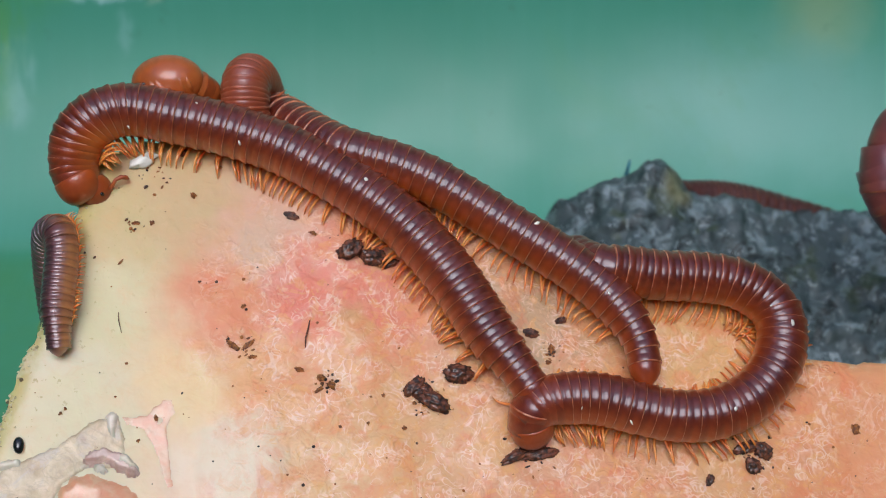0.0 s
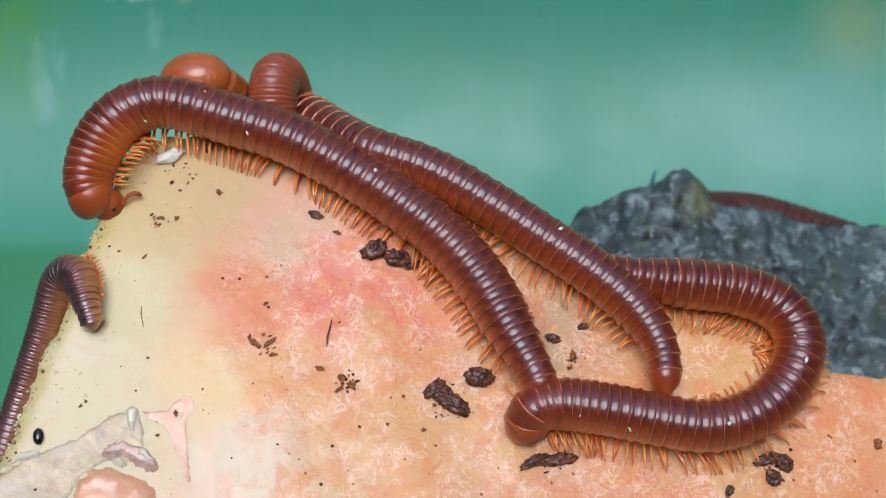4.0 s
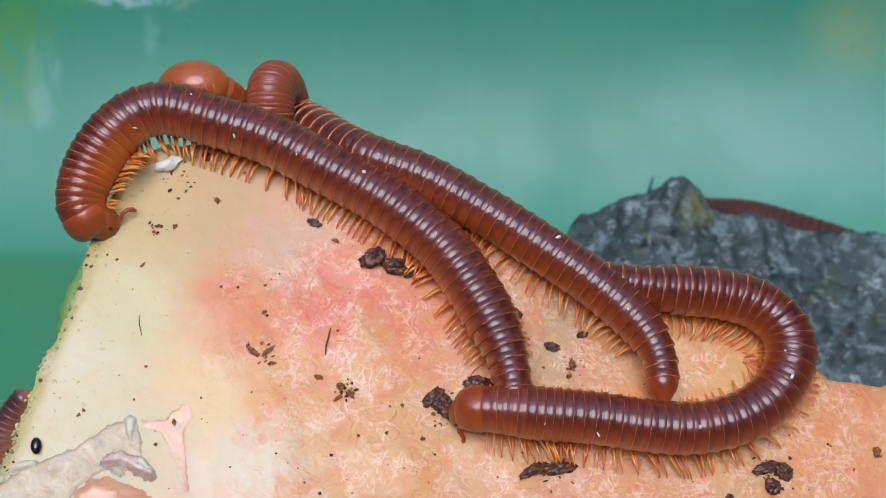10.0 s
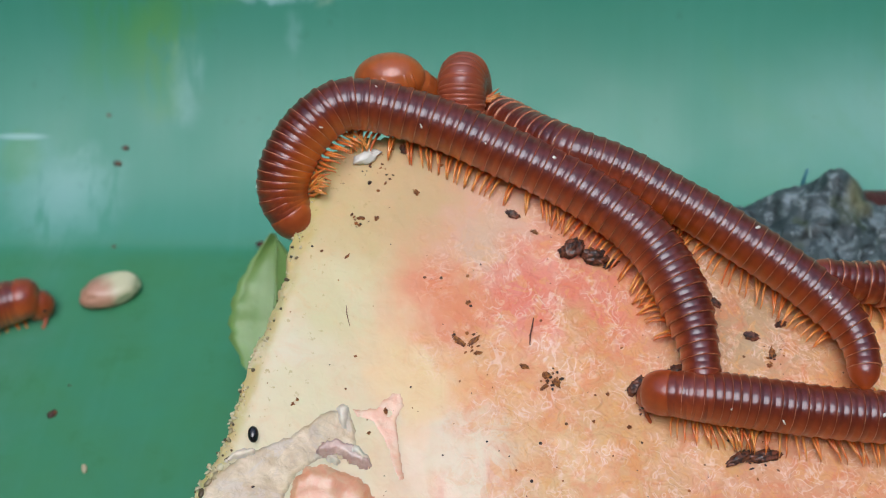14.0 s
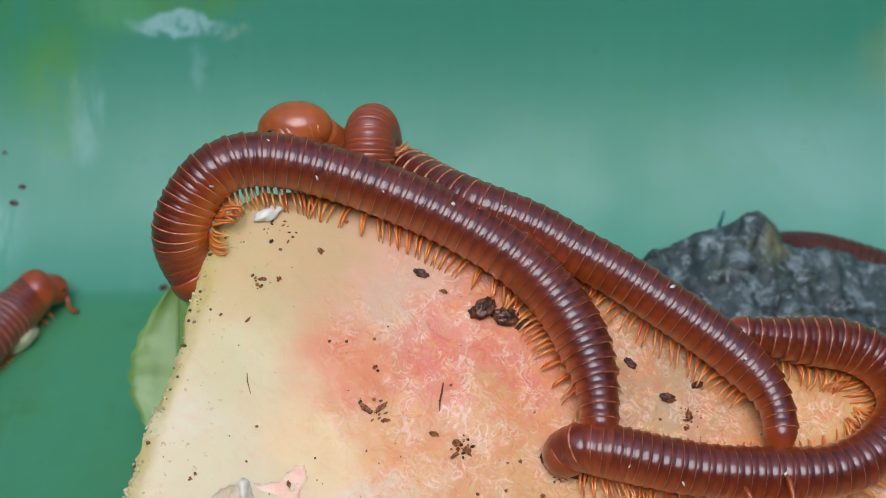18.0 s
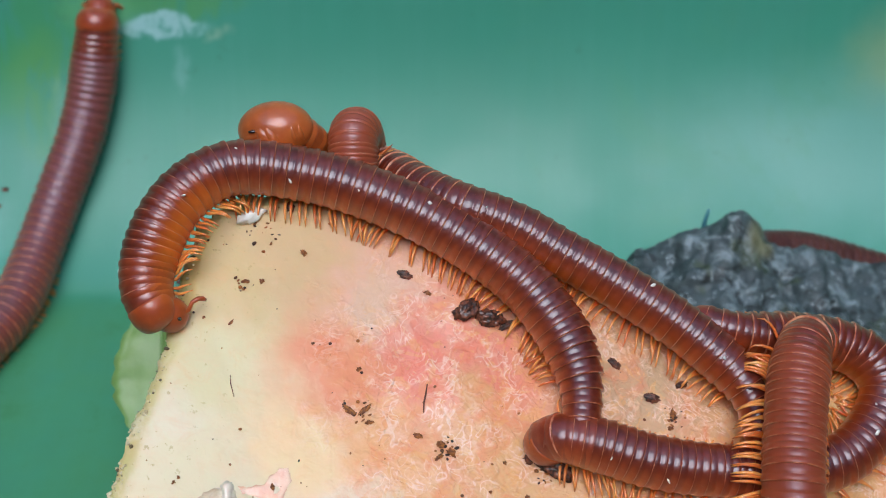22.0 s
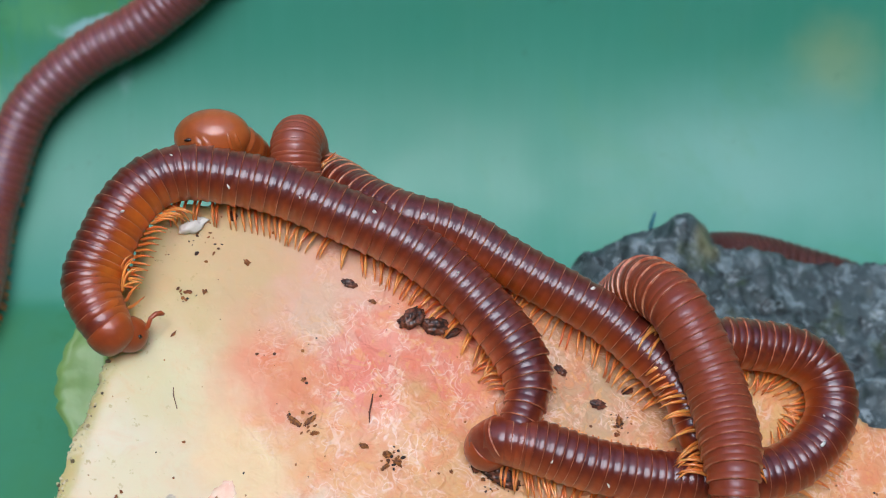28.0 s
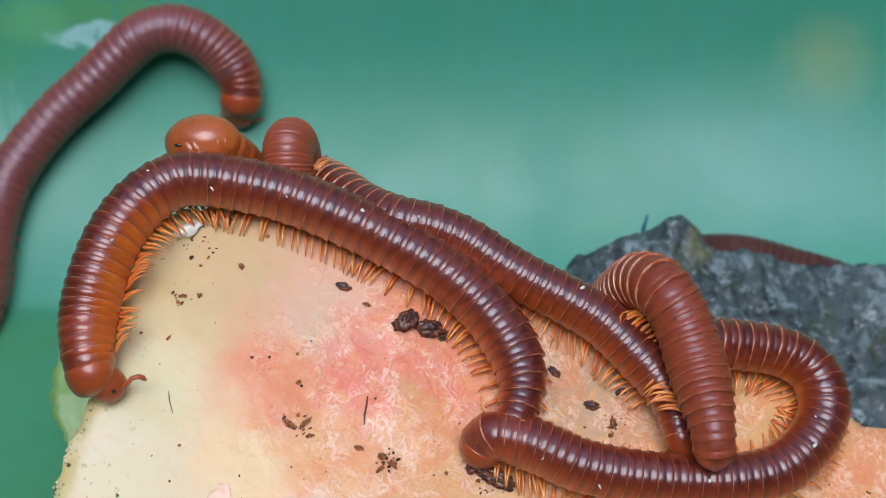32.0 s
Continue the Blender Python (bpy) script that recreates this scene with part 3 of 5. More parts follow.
# ---- millipedes ----
class Course:
    """Where a millipede's body lies, head first, at several times; between them it glides."""

    def __init__(self, long=None, from_tail=False):
        self.long, self.from_tail, self.rows = long, from_tail, []

    def at(self, t, *points):
        pts = [Vector(p) for p in points]
        if self.from_tail:
            pts.reverse()
        fine = []
        for i in range(len(pts) - 1):
            p0, p1, p2, p3 = pts[max(i - 1, 0)], pts[i], pts[i + 1], pts[min(i + 2, len(pts) - 1)]
            for q in range(10):
                u = q / 10
                fine.append(0.5 * (2 * p1 + (p2 - p0) * u + (2 * p0 - 5 * p1 + 4 * p2 - p3) * u * u + (3 * p1 - 3 * p2 + p3 - p0) * u**3))
        fine.append(pts[-1])
        self.rows.append((t, np.array(fine)))

    def place(self, row, steps):
        """Points at those distances from the start, straight on past the end."""
        run = np.r_[0, np.cumsum(np.linalg.norm(np.diff(row, axis=0), axis=1))]
        s = np.array(steps) * (run[-1] / self.whole if self.long is None else 1.0)
        out = np.stack([np.interp(s, run, row[:, i]) for i in range(3)], 1)
        tail = (row[-1] - row[-8]) / np.linalg.norm(row[-1] - row[-8])
        return out + np.maximum(0, s - run[-1])[:, None] * tail

    def lay(self, t, steps):
        times = [r[0] for r in self.rows]
        if t <= times[0]:
            return self.place(self.rows[0][1], steps)
        for (a, p), (b, q) in zip(self.rows, self.rows[1:]):
            if t <= b:
                k = (t - a) / (b - a)
                return self.place(p, steps) * (1 - k) + self.place(q, steps) * k
        return self.place(self.rows[-1][1], steps)


def up_melon(p):
    n = Vector((0.15, -0.42, 1.0))
    n += Vector((-1.3, -0.3, -0.5)) * smooth01((-19.0 - p[0]) / 7.0)
    return n.normalized()


def up_over(p):
    """Like up_melon, but the back turns outwards where the body dips behind the slice."""
    high = (p[2] - (36.8 - 0.15 * p[0] + 0.519 * p[1])) / 1.13
    dip = smooth01((2.5 - high) / 5.0) * smooth01((p[1] - 7.0) / 3.0)
    return (up_melon(p) * (1 - dip) + Vector((-0.4, 1.0, 0.2)) * dip).normalized()


def up_arch(p):
    return Vector((0, (p[1] - ARCH_Y) / 4.0, 0.5)).normalized()


def up_tub(p):
    s = 0.0 if p[1] < TUB_Y - 3 else max(0.0, p[1] - TUB_Y + 6)
    a = TUB_A0 + min(s / TUB_R * 1.2, TUB_A1 - TUB_A0) if s > 0 else 0.0
    return Vector((0, -math.sin(a), math.cos(a)))


def up_back(p):
    return Vector((0.0, -0.35, 1.0)).normalized()


def leg_mesh(r, swing, side, reach=1.0):
    c, s = math.cos(swing), math.sin(swing)
    line = [(0.28, -0.92), (0.62, -0.98), (0.98, -0.92), (1.28, -0.92), (1.50, -1.00), (1.64, -1.20)]
    pts = []
    for o, z in line:
        d = (o - 0.30) * reach
        pts.append((r * (d * s - 0.20 * d * d + 0.12 * d), side * r * (0.30 + d * c), r * z))
    return tube("leg", pts, [r * q for q in (0.058, 0.068, 0.062, 0.052, 0.038, 0.014)], 6, LEG)


def millipede(course, rings, r, shell, label, up, moving=True, first_front=5, belly=1.08, front=None, mid=None, group="red millipedes", dome=None, flecks=(), reach=1.0, stride=0.0, bare=0, close=True, feel=1.0, end_taper=0.0, hood=False, probing=False, rim=None):
    """A millipede of so many rings, each a rigid piece with its legs, with a head in front and a cap behind."""
    thing = tagged(new("millipede"), label, "millipede", group)
    course.whole = course.long or 1.0
    # the rings behind the head sit closer together
    wide = [0.62 + 0.38 * smooth01((i - 7) / 7) if close and i > 1 else 1.0 for i in range(rings)]
    run = [float(q) for q in np.cumsum(wide)]
    gap = (course.long or 1.0) / run[-1]
    spans = [(q - 0.1) * gap for q in run]
    if course.long is None:
        course.whole = np.linalg.norm(np.diff(course.rows[0][1], axis=0), axis=1).sum()
        gap = course.whole / (run[-1] + 1.4)
        spans = [q * gap for q in run]
    steps = [max(0.2, spans[0] - 0.24 * r)] + spans + [spans[-1] + 0.75 * gap]
    flip = course.from_tail
    if flip:
        total = course.whole if course.long is None else course.long
        steps = [total - s for s in steps]
    front = front or AMBER
    mid = mid or MID
    prof = [(-0.565, 0.90), (-0.56, 0.97), (-0.55, 1.000), (-0.51, 1.013), (-0.44, 1.019), (-0.34, 1.016), (-0.22, 1.006), (-0.10, 0.988), (-0.04, 0.972), (0.01, 0.970), (0.08, 0.978), (0.24, 0.980), (0.42, 0.970), (0.56, 0.952), (0.95, 0.90), (1.4, 0.83)]
    prof = [(x * gap, q * r) for x, q in prof]
    slots = [1, 1, 1] + [0] * 12
    data = lathe("ring", prof, 28, shell, rim or RIM, belly=belly, slots=slots)
    data_front = lathe("ring", prof, 28, mid, rim or RIM, belly=belly, slots=slots)
    collar = lathe("collar", [(-0.58 * gap, 0.95 * r), (-0.56 * gap, 1.0 * r), (-0.4 * gap, 1.02 * r), (-0.1 * gap, 1.02 * r), (0.25 * gap, 1.0 * r), (0.6 * gap, 0.95 * r), (0.95 * gap, 0.86 * r), (1.22 * gap, 0.73 * r), (1.4 * gap, 0.56 * r), (1.5 * gap, 0.3 * r)], 32, front, belly=0.8)
    if dome:
        collar = lathe("collar", [(-q * dome, p * r) for q, p in HOOD[::-1]], 40, front, belly=0.9)
    skull = lathe("skull", [(-0.3 * r, 0.55 * r), (0.0, 0.62 * r), (0.25 * r, 0.66 * r), (0.5 * r, 0.62 * r), (0.72 * r, 0.50 * r), (0.86 * r, 0.30 * r), (0.9 * r, 0.08 * r)], 24, front, belly=0.95)
    cap = lathe("tail_cap", [(0.5 * gap, 0.9 * r), (0.0, 0.93 * r), (-0.5 * gap, 0.82 * r), (-0.9 * gap, 0.6 * r), (-1.25 * gap, 0.32 * r), (-1.5 * gap, 0.08 * r)], 24, mid, front, belly=0.9, slots=[0, 0, 0, 0, 1])
    legs = [(leg_mesh(r, q, 1, reach), leg_mesh(r, q, -1, reach)) for q in (-0.42, -0.2, 0.0, 0.2, 0.42)]
    bow = ((0, 0, 0), (0.2, 0.24, 0.05), (0.42, 0.42, 0.0), (0.62, 0.50, 0.08), (0.74, 0.48, 0.20), (0.80, 0.42, 0.30))
    if probing:
        bow = ((0, 0, 0), (0.35, 0.10, 0.10), (0.7, 0.16, 0.16), (1.05, 0.2, 0.15), (1.4, 0.2, 0.10), (1.65, 0.18, 0.04))
    feeler, feeler_b = [tube("antenna", [(x * r, way * y * r, z * r) for x, y, z in bow], [r * q for q in (0.07, 0.085, 0.08, 0.09, 0.095, 0.05)], 8, front) for way in (1, -1)]
    eye = lump("eye", (0.10 * r, 0.05 * r, 0.08 * r), EYE, 0.1, 1, 1)

    pieces = []
    head = part("head", skull, thing)
    part("antenna", feeler, head, pose(0.62 * r * MM, 0.36 * r * MM, 0.05 * r * MM, 0, -22 if probing else 60, 8 if probing else 20) @ Matrix.Scale(feel, 4))
    part("antenna", feeler_b, head, pose(0.62 * r * MM, -0.36 * r * MM, 0.05 * r * MM, 0, -22 if probing else 60, -8 if probing else -20) @ Matrix.Scale(feel, 4))
    part("eye", eye, head, pose(0.45 * r * MM, 0.56 * r * MM, 0.33 * r * MM, 25, 0, -25))
    part("eye", eye, head, pose(0.45 * r * MM, -0.56 * r * MM, 0.33 * r * MM, -25, 0, 25))
    pieces.append(head)
    for i in range(rings):
        back = rings - 1 - i
        ring = part("collar" if i == 0 else "ring", collar if i == 0 else data_front if i < first_front else data, thing)
        thin = 1.0 - 0.13 * smooth01((6 - i) / 6) - 0.30 * smooth01((6 - back) / 6)
        thin *= 1 + 0.016 * noise.noise((i * 1.9, rings, r)) + end_taper * smooth01((14 - back) / 14)
        if hood and i:
            thin *= 0.66
        ring.scale = (1, thin, thin)
        if bare < i < rings - 3:
            for k, x in enumerate((-0.25, 0.25) if i > 3 else (0.0,)):
                wave = math.sin((2 * i + k) * 0.33)
                for n, side in enumerate((0, 1)):
                    pick = min(4, max(0, round(2 + 1.6 * wave + 0.9 * noise.noise((i * 1.7, k * 3.1, n * 5.3 + rings)))))
                    leg = part("leg", legs[2 if stride else pick][side], ring, pose(x * gap * MM, 0, 0))
                    if stride:
                        STRIDES.append((leg, x * gap * MM, (2 * i + k) * 0.33, stride, 1 - 2 * side))
        for n, turn in (q for q in flecks if q[0] == i):
            q = radians(turn)
            part("pulp_fleck", FLECKS[n % 3], ring, pose(0.1 * gap * MM, 0.985 * r * math.sin(q) * MM, 0.985 * r * math.cos(q) * MM, -turn, 0, 40 * n), "pale fleck of pulp")
        if hood and i == 0:
            for k, (ahead, behind, wide) in enumerate(((1.2, -0.6, 0.8), (0.5, -1.6, 0.7), (-2.2, -2.6, 0.3), (-2.9, -3.3, 0.3))):
                arc = []
                for q in range(9):
                    turn = radians(14 + 80 * q / 8)
                    x = ahead + (behind - ahead) * (q / 8) ** 1.6
                    deep = r * along(-x / dome, HOOD) - 0.62 * wide
                    arc.append((x, deep * math.sin(turn), deep * math.cos(turn)))
                part("fold", tube("fold", arc, [0.02 + wide * math.sin(math.pi * q / 8) for q in range(9)], 10, front), ring)
            swell = r * along(-2.0 / dome, HOOD)
            part("eye", lump("eye", (0.5, 0.22, 0.3), EYE, 0.3, 3, 2), ring, pose(1.9 * MM, swell * 0.60 * MM, swell * 0.80 * MM, -38, 0, 0))
        pieces.append(ring)
    pieces.append(part("tail_cap", cap, thing))
    pieces[-1].scale = (1, 0.72, 0.72)

    def poses(t):
        pts = course.lay(t, steps)
        mid = Vector(pts.mean(0))
        out, last = [], None
        for i, p in enumerate(pts):
            ahead = Vector(pts[max(i - 1, 0)] - pts[min(i + 1, len(pts) - 1)]).normalized()
            u = up(p)
            flat = u - ahead * u.dot(ahead)
            if last is not None:
                old = last - ahead * last.dot(ahead)
                flat = flat * min(1.0, flat.length * 1.2) + old.normalized() * 0.8 * max(0.0, 1 - flat.length)
            flat.normalize()
            last = flat
            side = flat.cross(ahead)
            m = Matrix((ahead, side, flat)).transposed().to_4x4()
            if i == 0:
                m = m @ pose(0, 0, 0, 0, 38, 0)
                p = np.array(p) - np.array(flat) * 0.26 * r
            else:
                m = m @ pose(0, 0, 0, 0, 1.5 * noise.noise((i * 2.3, r, 4.0)), 1.5 * noise.noise((i * 2.3, r, 9.0)))
            m.translation = (Vector(p) - mid) * MM
            out.append(m)
        return mid * MM, out

    if not moving:
        mid, now = poses(0)
        thing.matrix_basis = Matrix.Translation(mid)
        for ob, m in zip(pieces, now):
            ob.matrix_basis = m @ Matrix.Diagonal((*ob.scale, 1))
        return thing
    CRAWLS.append((thing, pieces, poses, sorted({r[0] for r in course.rows} | {float(q) for q in range(0, 33)})))
    return thing


CRAWLS = []
STRIDES = []
HOOD = [(round(-math.cos(radians(9 * i)), 3), round(0.02 + 1.13 * math.sin(radians(9 * i)), 3)) for i in range(21)]
ARCH_Y = 24.7
FLECKS = [lump("pulp_fleck", q, WHITE, 0.5, i, 1) for i, q in enumerate(((0.42, 0.22, 0.1), (0.25, 0.25, 0.1), (0.2, 0.12, 0.08)))]

course = Course()
course.at(0, (-24.6, 12.0, 46.7), (-25.9, 13.7, 48.9), (-25.3, 15.7, 51.6), (-23.2, 17.4, 53.1), (-20.1, 18.6, 53.2), (-15.6, 18.3, 52.4), (-9.5, 17.5, 51.1), (-3.3, 16.1, 49.4), (2.8, 13.6, 47.2), (8.3, 10.6, 44.8), (12.6, 7.1, 42.4), (15.9, 3.5, 40.0), (18.8, -0.5, 37.5), (21.7, -3.7, 35.4), (23.7, -6.3, 33.7))
course.at(3, (-25.8, 10.1, 45.6), (-27.1, 12.1, 48.0), (-26.1, 14.9, 50.9), (-23.7, 17.2, 52.9), (-20.2, 18.8, 53.3), (-16.4, 18.7, 52.8), (-11.4, 17.9, 51.6), (-5.2, 16.7, 50.0), (1.0, 14.3, 47.9), (7.0, 11.3, 45.4), (11.9, 8.1, 43.0), (15.8, 4.3, 40.4), (18.6, 0.2, 37.9), (21.1, -3.2, 35.8), (22.6, -5.7, 34.2))
course.at(6, (-25.8, 9.2, 45.5), (-27.1, 11.1, 47.8), (-25.8, 14.4, 50.4), (-23.5, 17.0, 52.6), (-20.4, 18.9, 53.4), (-17.1, 19.1, 53.1), (-13.3, 18.4, 52.1), (-7.1, 17.3, 50.6), (-0.7, 15.0, 48.5), (5.6, 12.1, 46.0), (11.2, 9.0, 43.5), (15.6, 5.1, 40.8), (18.4, 0.9, 38.3), (20.5, -2.6, 36.1), (21.5, -5.1, 34.7))
course.at(9, (-25.4, 8.8, 45.2), (-27.0, 10.2, 47.3), (-26.3, 13.0, 49.8), (-24.3, 15.8, 52.1), (-21.7, 18.2, 53.2), (-18.3, 19.2, 53.3), (-13.3, 18.5, 52.2), (-7.1, 17.4, 50.6), (-0.8, 15.0, 48.4), (5.5, 12.3, 46.1), (11.2, 8.6, 43.3), (14.6, 4.9, 40.9), (17.1, 1.6, 38.8), (18.8, -1.4, 37.0), (19.7, -4.3, 35.4), (20.0, -5.8, 34.5))
course.at(13, (-26.8, 7.0, 44.5), (-28.3, 9.7, 47.2), (-27.1, 13.0, 49.9), (-24.7, 16.1, 52.3), (-21.5, 18.7, 53.5), (-18.1, 19.1, 53.2), (-15.0, 18.6, 52.5), (-9.3, 17.4, 51.0), (-3.1, 15.4, 49.0), (3.1, 13.3, 47.0), (8.0, 10.9, 45.0), (12.2, 8.1, 42.9), (14.8, 4.6, 40.7), (16.5, 0.9, 38.5), (17.4, -2.8, 36.5), (17.7, -6.0, 34.8))
course.at(16, (-24.2, 15.6, 40.6), (-26.8, 14.2, 43.7), (-27.8, 14.0, 47.1), (-26.6, 15.7, 50.1), (-24.4, 17.0, 52.1), (-21.7, 17.9, 53.1), (-17.5, 18.5, 52.8), (-11.5, 18.0, 51.6), (-5.5, 16.4, 49.9), (0.5, 14.5, 48.0), (6.5, 11.9, 45.8), (10.3, 9.6, 44.0), (13.2, 6.9, 42.1), (15.1, 3.8, 40.3), (16.1, 0.7, 38.5), (16.7, -2.1, 36.9), (16.6, -4.8, 35.6))
course.at(17.5, (-25.6, 12.6, 41.5), (-27.5, 13.4, 44.5), (-28.0, 14.2, 47.8), (-26.7, 15.8, 50.7), (-24.3, 17.3, 52.9), (-21.5, 18.5, 53.4), (-17.1, 18.9, 53.0), (-11.1, 18.3, 51.7), (-5.2, 16.8, 50.1), (0.8, 14.9, 48.2), (6.7, 12.2, 45.9), (10.5, 9.5, 43.9), (13.2, 6.2, 41.8), (14.9, 2.6, 39.7), (15.5, -0.7, 37.9), (15.5, -3.8, 36.2))
course.at(19, (-26.9, 8.0, 41.6), (-27.8, 10.2, 45.1), (-27.6, 11.8, 48.8), (-26.5, 14.3, 51.0), (-24.5, 16.8, 52.6), (-21.3, 18.5, 53.3), (-16.9, 18.8, 52.9), (-11.0, 17.9, 51.5), (-5.0, 16.6, 49.9), (1.0, 14.7, 48.0), (6.9, 12.0, 45.7), (10.4, 9.2, 43.8), (13.2, 6.0, 41.7), (15.0, 2.4, 39.5), (15.8, -1.2, 37.6), (15.7, -4.3, 36.0))
course.at(21, (-27.9, 4.4, 43.8), (-29.1, 5.9, 45.4), (-29.1, 8.4, 47.8), (-28.1, 11.5, 50.4), (-26.1, 14.5, 52.0), (-23.1, 17.0, 52.8), (-19.4, 18.1, 52.9), (-14.7, 18.2, 52.2), (-9.9, 17.6, 51.2), (-5.2, 16.2, 49.8), (0.2, 14.4, 48.0), (6.1, 11.6, 45.7), (10.2, 8.7, 43.6), (13.0, 5.4, 41.4), (14.6, 1.9, 39.4), (15.1, -1.5, 37.5), (14.8, -4.3, 36.1))
course.at(23, (-26.0, 3.7, 44.9), (-27.7, 5.2, 46.5), (-28.3, 7.6, 47.8), (-27.3, 11.0, 50.0), (-25.3, 14.5, 51.9), (-22.5, 17.1, 52.8), (-19.1, 18.5, 53.0), (-13.9, 18.4, 52.2), (-8.0, 17.7, 51.0), (-2.1, 16.4, 49.4), (3.8, 13.9, 47.2), (9.6, 10.5, 44.5), (13.1, 7.0, 42.2), (15.3, 3.5, 40.1), (16.0, 0.1, 38.2), (15.5, -3.8, 36.3))
course.at(25, (-24.9, 2.8, 44.3), (-26.8, 4.1, 45.8), (-28.1, 7.2, 47.6), (-27.0, 10.7, 49.8), (-24.9, 14.3, 51.7), (-22.2, 16.9, 52.7), (-18.9, 18.3, 52.9), (-14.9, 18.4, 52.3), (-9.6, 17.8, 51.2), (-3.8, 16.4, 49.6), (2.1, 14.7, 47.8), (6.8, 12.6, 46.1), (10.9, 9.6, 43.9), (14.0, 5.6, 41.4), (15.6, 2.0, 39.2), (16.0, -1.6, 37.3), (15.3, -4.3, 36.0))
course.at(28, (-24.9, 2.9, 44.3), (-26.9, 4.5, 46.0), (-28.3, 7.8, 47.9), (-27.0, 11.2, 50.1), (-25.2, 14.7, 52.0), (-22.6, 17.4, 53.0), (-19.2, 18.7, 53.1), (-14.6, 18.6, 52.4), (-9.4, 17.9, 51.3), (-3.5, 16.1, 49.5), (2.3, 14.2, 47.6), (7.0, 11.8, 45.6), (11.0, 8.6, 43.3), (14.4, 4.8, 40.9), (15.7, 1.3, 38.9), (14.6, -2.2, 37.2), (13.3, -4.6, 36.2))
course.at(32, (-26.7, -1.2, 42.5), (-27.7, 1.4, 44.6), (-27.9, 5.1, 46.5), (-27.1, 8.7, 48.8), (-25.6, 12.4, 50.8), (-23.1, 15.9, 52.3), (-19.8, 18.2, 53.0), (-16.4, 18.7, 52.7), (-14.0, 18.6, 52.3), (-8.8, 17.9, 51.2), (-2.9, 16.3, 49.4), (3.0, 14.0, 47.4), (7.7, 11.8, 45.5), (11.7, 8.8, 43.4), (14.6, 5.2, 41.1), (15.7, 1.7, 39.1), (14.6, -2.1, 37.3), (12.7, -4.5, 36.3))
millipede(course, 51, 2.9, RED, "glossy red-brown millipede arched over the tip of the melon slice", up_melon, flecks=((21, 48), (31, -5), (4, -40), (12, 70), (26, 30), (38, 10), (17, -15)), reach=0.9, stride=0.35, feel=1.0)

course = Course()
course.at(0, (23.7, -7.9, 29.6), (22.9, -7.7, 31.9), (24.4, -6.6, 33.1), (27.2, -6.1, 33.3), (30.5, -6.0, 32.9), (34.3, -6.5, 32.0), (38.4, -6.9, 31.2), (42.6, -6.3, 30.9), (46.4, -4.4, 31.3), (49.2, -1.4, 32.5), (50.3, 2.1, 34.1), (49.4, 4.8, 35.6), (46.1, 6.6, 37.1), (41.8, 7.0, 37.9), (37.5, 6.8, 38.4), (33.8, 7.0, 39.1), (30.8, 7.2, 39.7), (28.1, 12.1, 37.7))
course.at(3.5, (21.6, -7.7, 30.2), (20.8, -7.6, 32.2), (22.5, -6.6, 33.4), (25.9, -6.3, 33.4), (30.0, -6.4, 32.7), (34.1, -6.8, 31.9), (38.8, -7.0, 31.1), (43.0, -5.9, 31.0), (46.5, -3.7, 31.6), (49.0, -0.5, 33.0), (49.7, 2.9, 34.6), (47.7, 5.5, 36.3), (43.8, 6.7, 37.5), (39.5, 6.8, 38.2), (35.2, 6.8, 38.8), (31.6, 6.9, 39.4), (28.5, 7.2, 40.0))
course.at(6, (17.8, -5.8, 33.9), (20.6, -6.4, 34.1), (24.1, -6.4, 33.6), (28.8, -6.7, 32.7), (33.5, -6.7, 32.0), (38.3, -6.7, 31.3), (43.1, -5.6, 31.2), (46.8, -3.2, 31.9), (49.1, 0.3, 33.3), (49.1, 3.4, 34.9), (47.0, 6.0, 36.6), (42.7, 7.0, 37.8), (37.8, 6.9, 38.5), (33.2, 6.8, 39.1), (30.1, 7.0, 39.6), (27.1, 7.2, 40.2))
course.at(7, (18.3, -4.7, 36.7), (21.1, -4.5, 35.8), (24.7, -5.0, 34.2), (28.8, -5.8, 33.2), (33.5, -6.4, 32.2), (38.3, -6.4, 31.5), (43.1, -5.2, 31.4), (46.8, -2.7, 32.1), (49.0, 0.8, 33.6), (48.9, 3.9, 35.2), (46.5, 6.3, 36.8), (42.4, 7.1, 37.8), (37.6, 6.9, 38.5), (33.2, 6.8, 39.1), (30.1, 7.0, 39.7), (27.0, 7.2, 40.2))
course.at(8, (17.1, -5.8, 35.2), (20.3, -5.5, 34.6), (24.4, -5.9, 33.8), (29.1, -6.1, 33.0), (33.5, -6.5, 32.1), (38.2, -6.4, 31.5), (43.1, -5.1, 31.4), (46.8, -2.6, 32.2), (48.9, 0.9, 33.7), (48.7, 4.1, 35.4), (46.2, 6.3, 36.9), (42.2, 7.1, 37.9), (37.5, 6.9, 38.5), (33.2, 6.9, 39.1), (30.1, 7.1, 39.7), (27.0, 7.2, 40.2))
course.at(9, (14.6, -6.7, 34.0), (18.2, -6.7, 34.3), (22.9, -6.6, 33.7), (28.8, -6.4, 32.9), (33.5, -6.6, 32.1), (38.3, -6.3, 31.5), (43.1, -4.7, 31.6), (46.8, -2.1, 32.4), (48.8, 1.4, 33.9), (48.4, 4.6, 35.7), (45.4, 6.6, 37.2), (41.8, 7.1, 38.0), (37.4, 7.1, 38.6), (33.1, 7.0, 39.2), (30.1, 7.2, 39.7), (27.0, 7.3, 40.3))
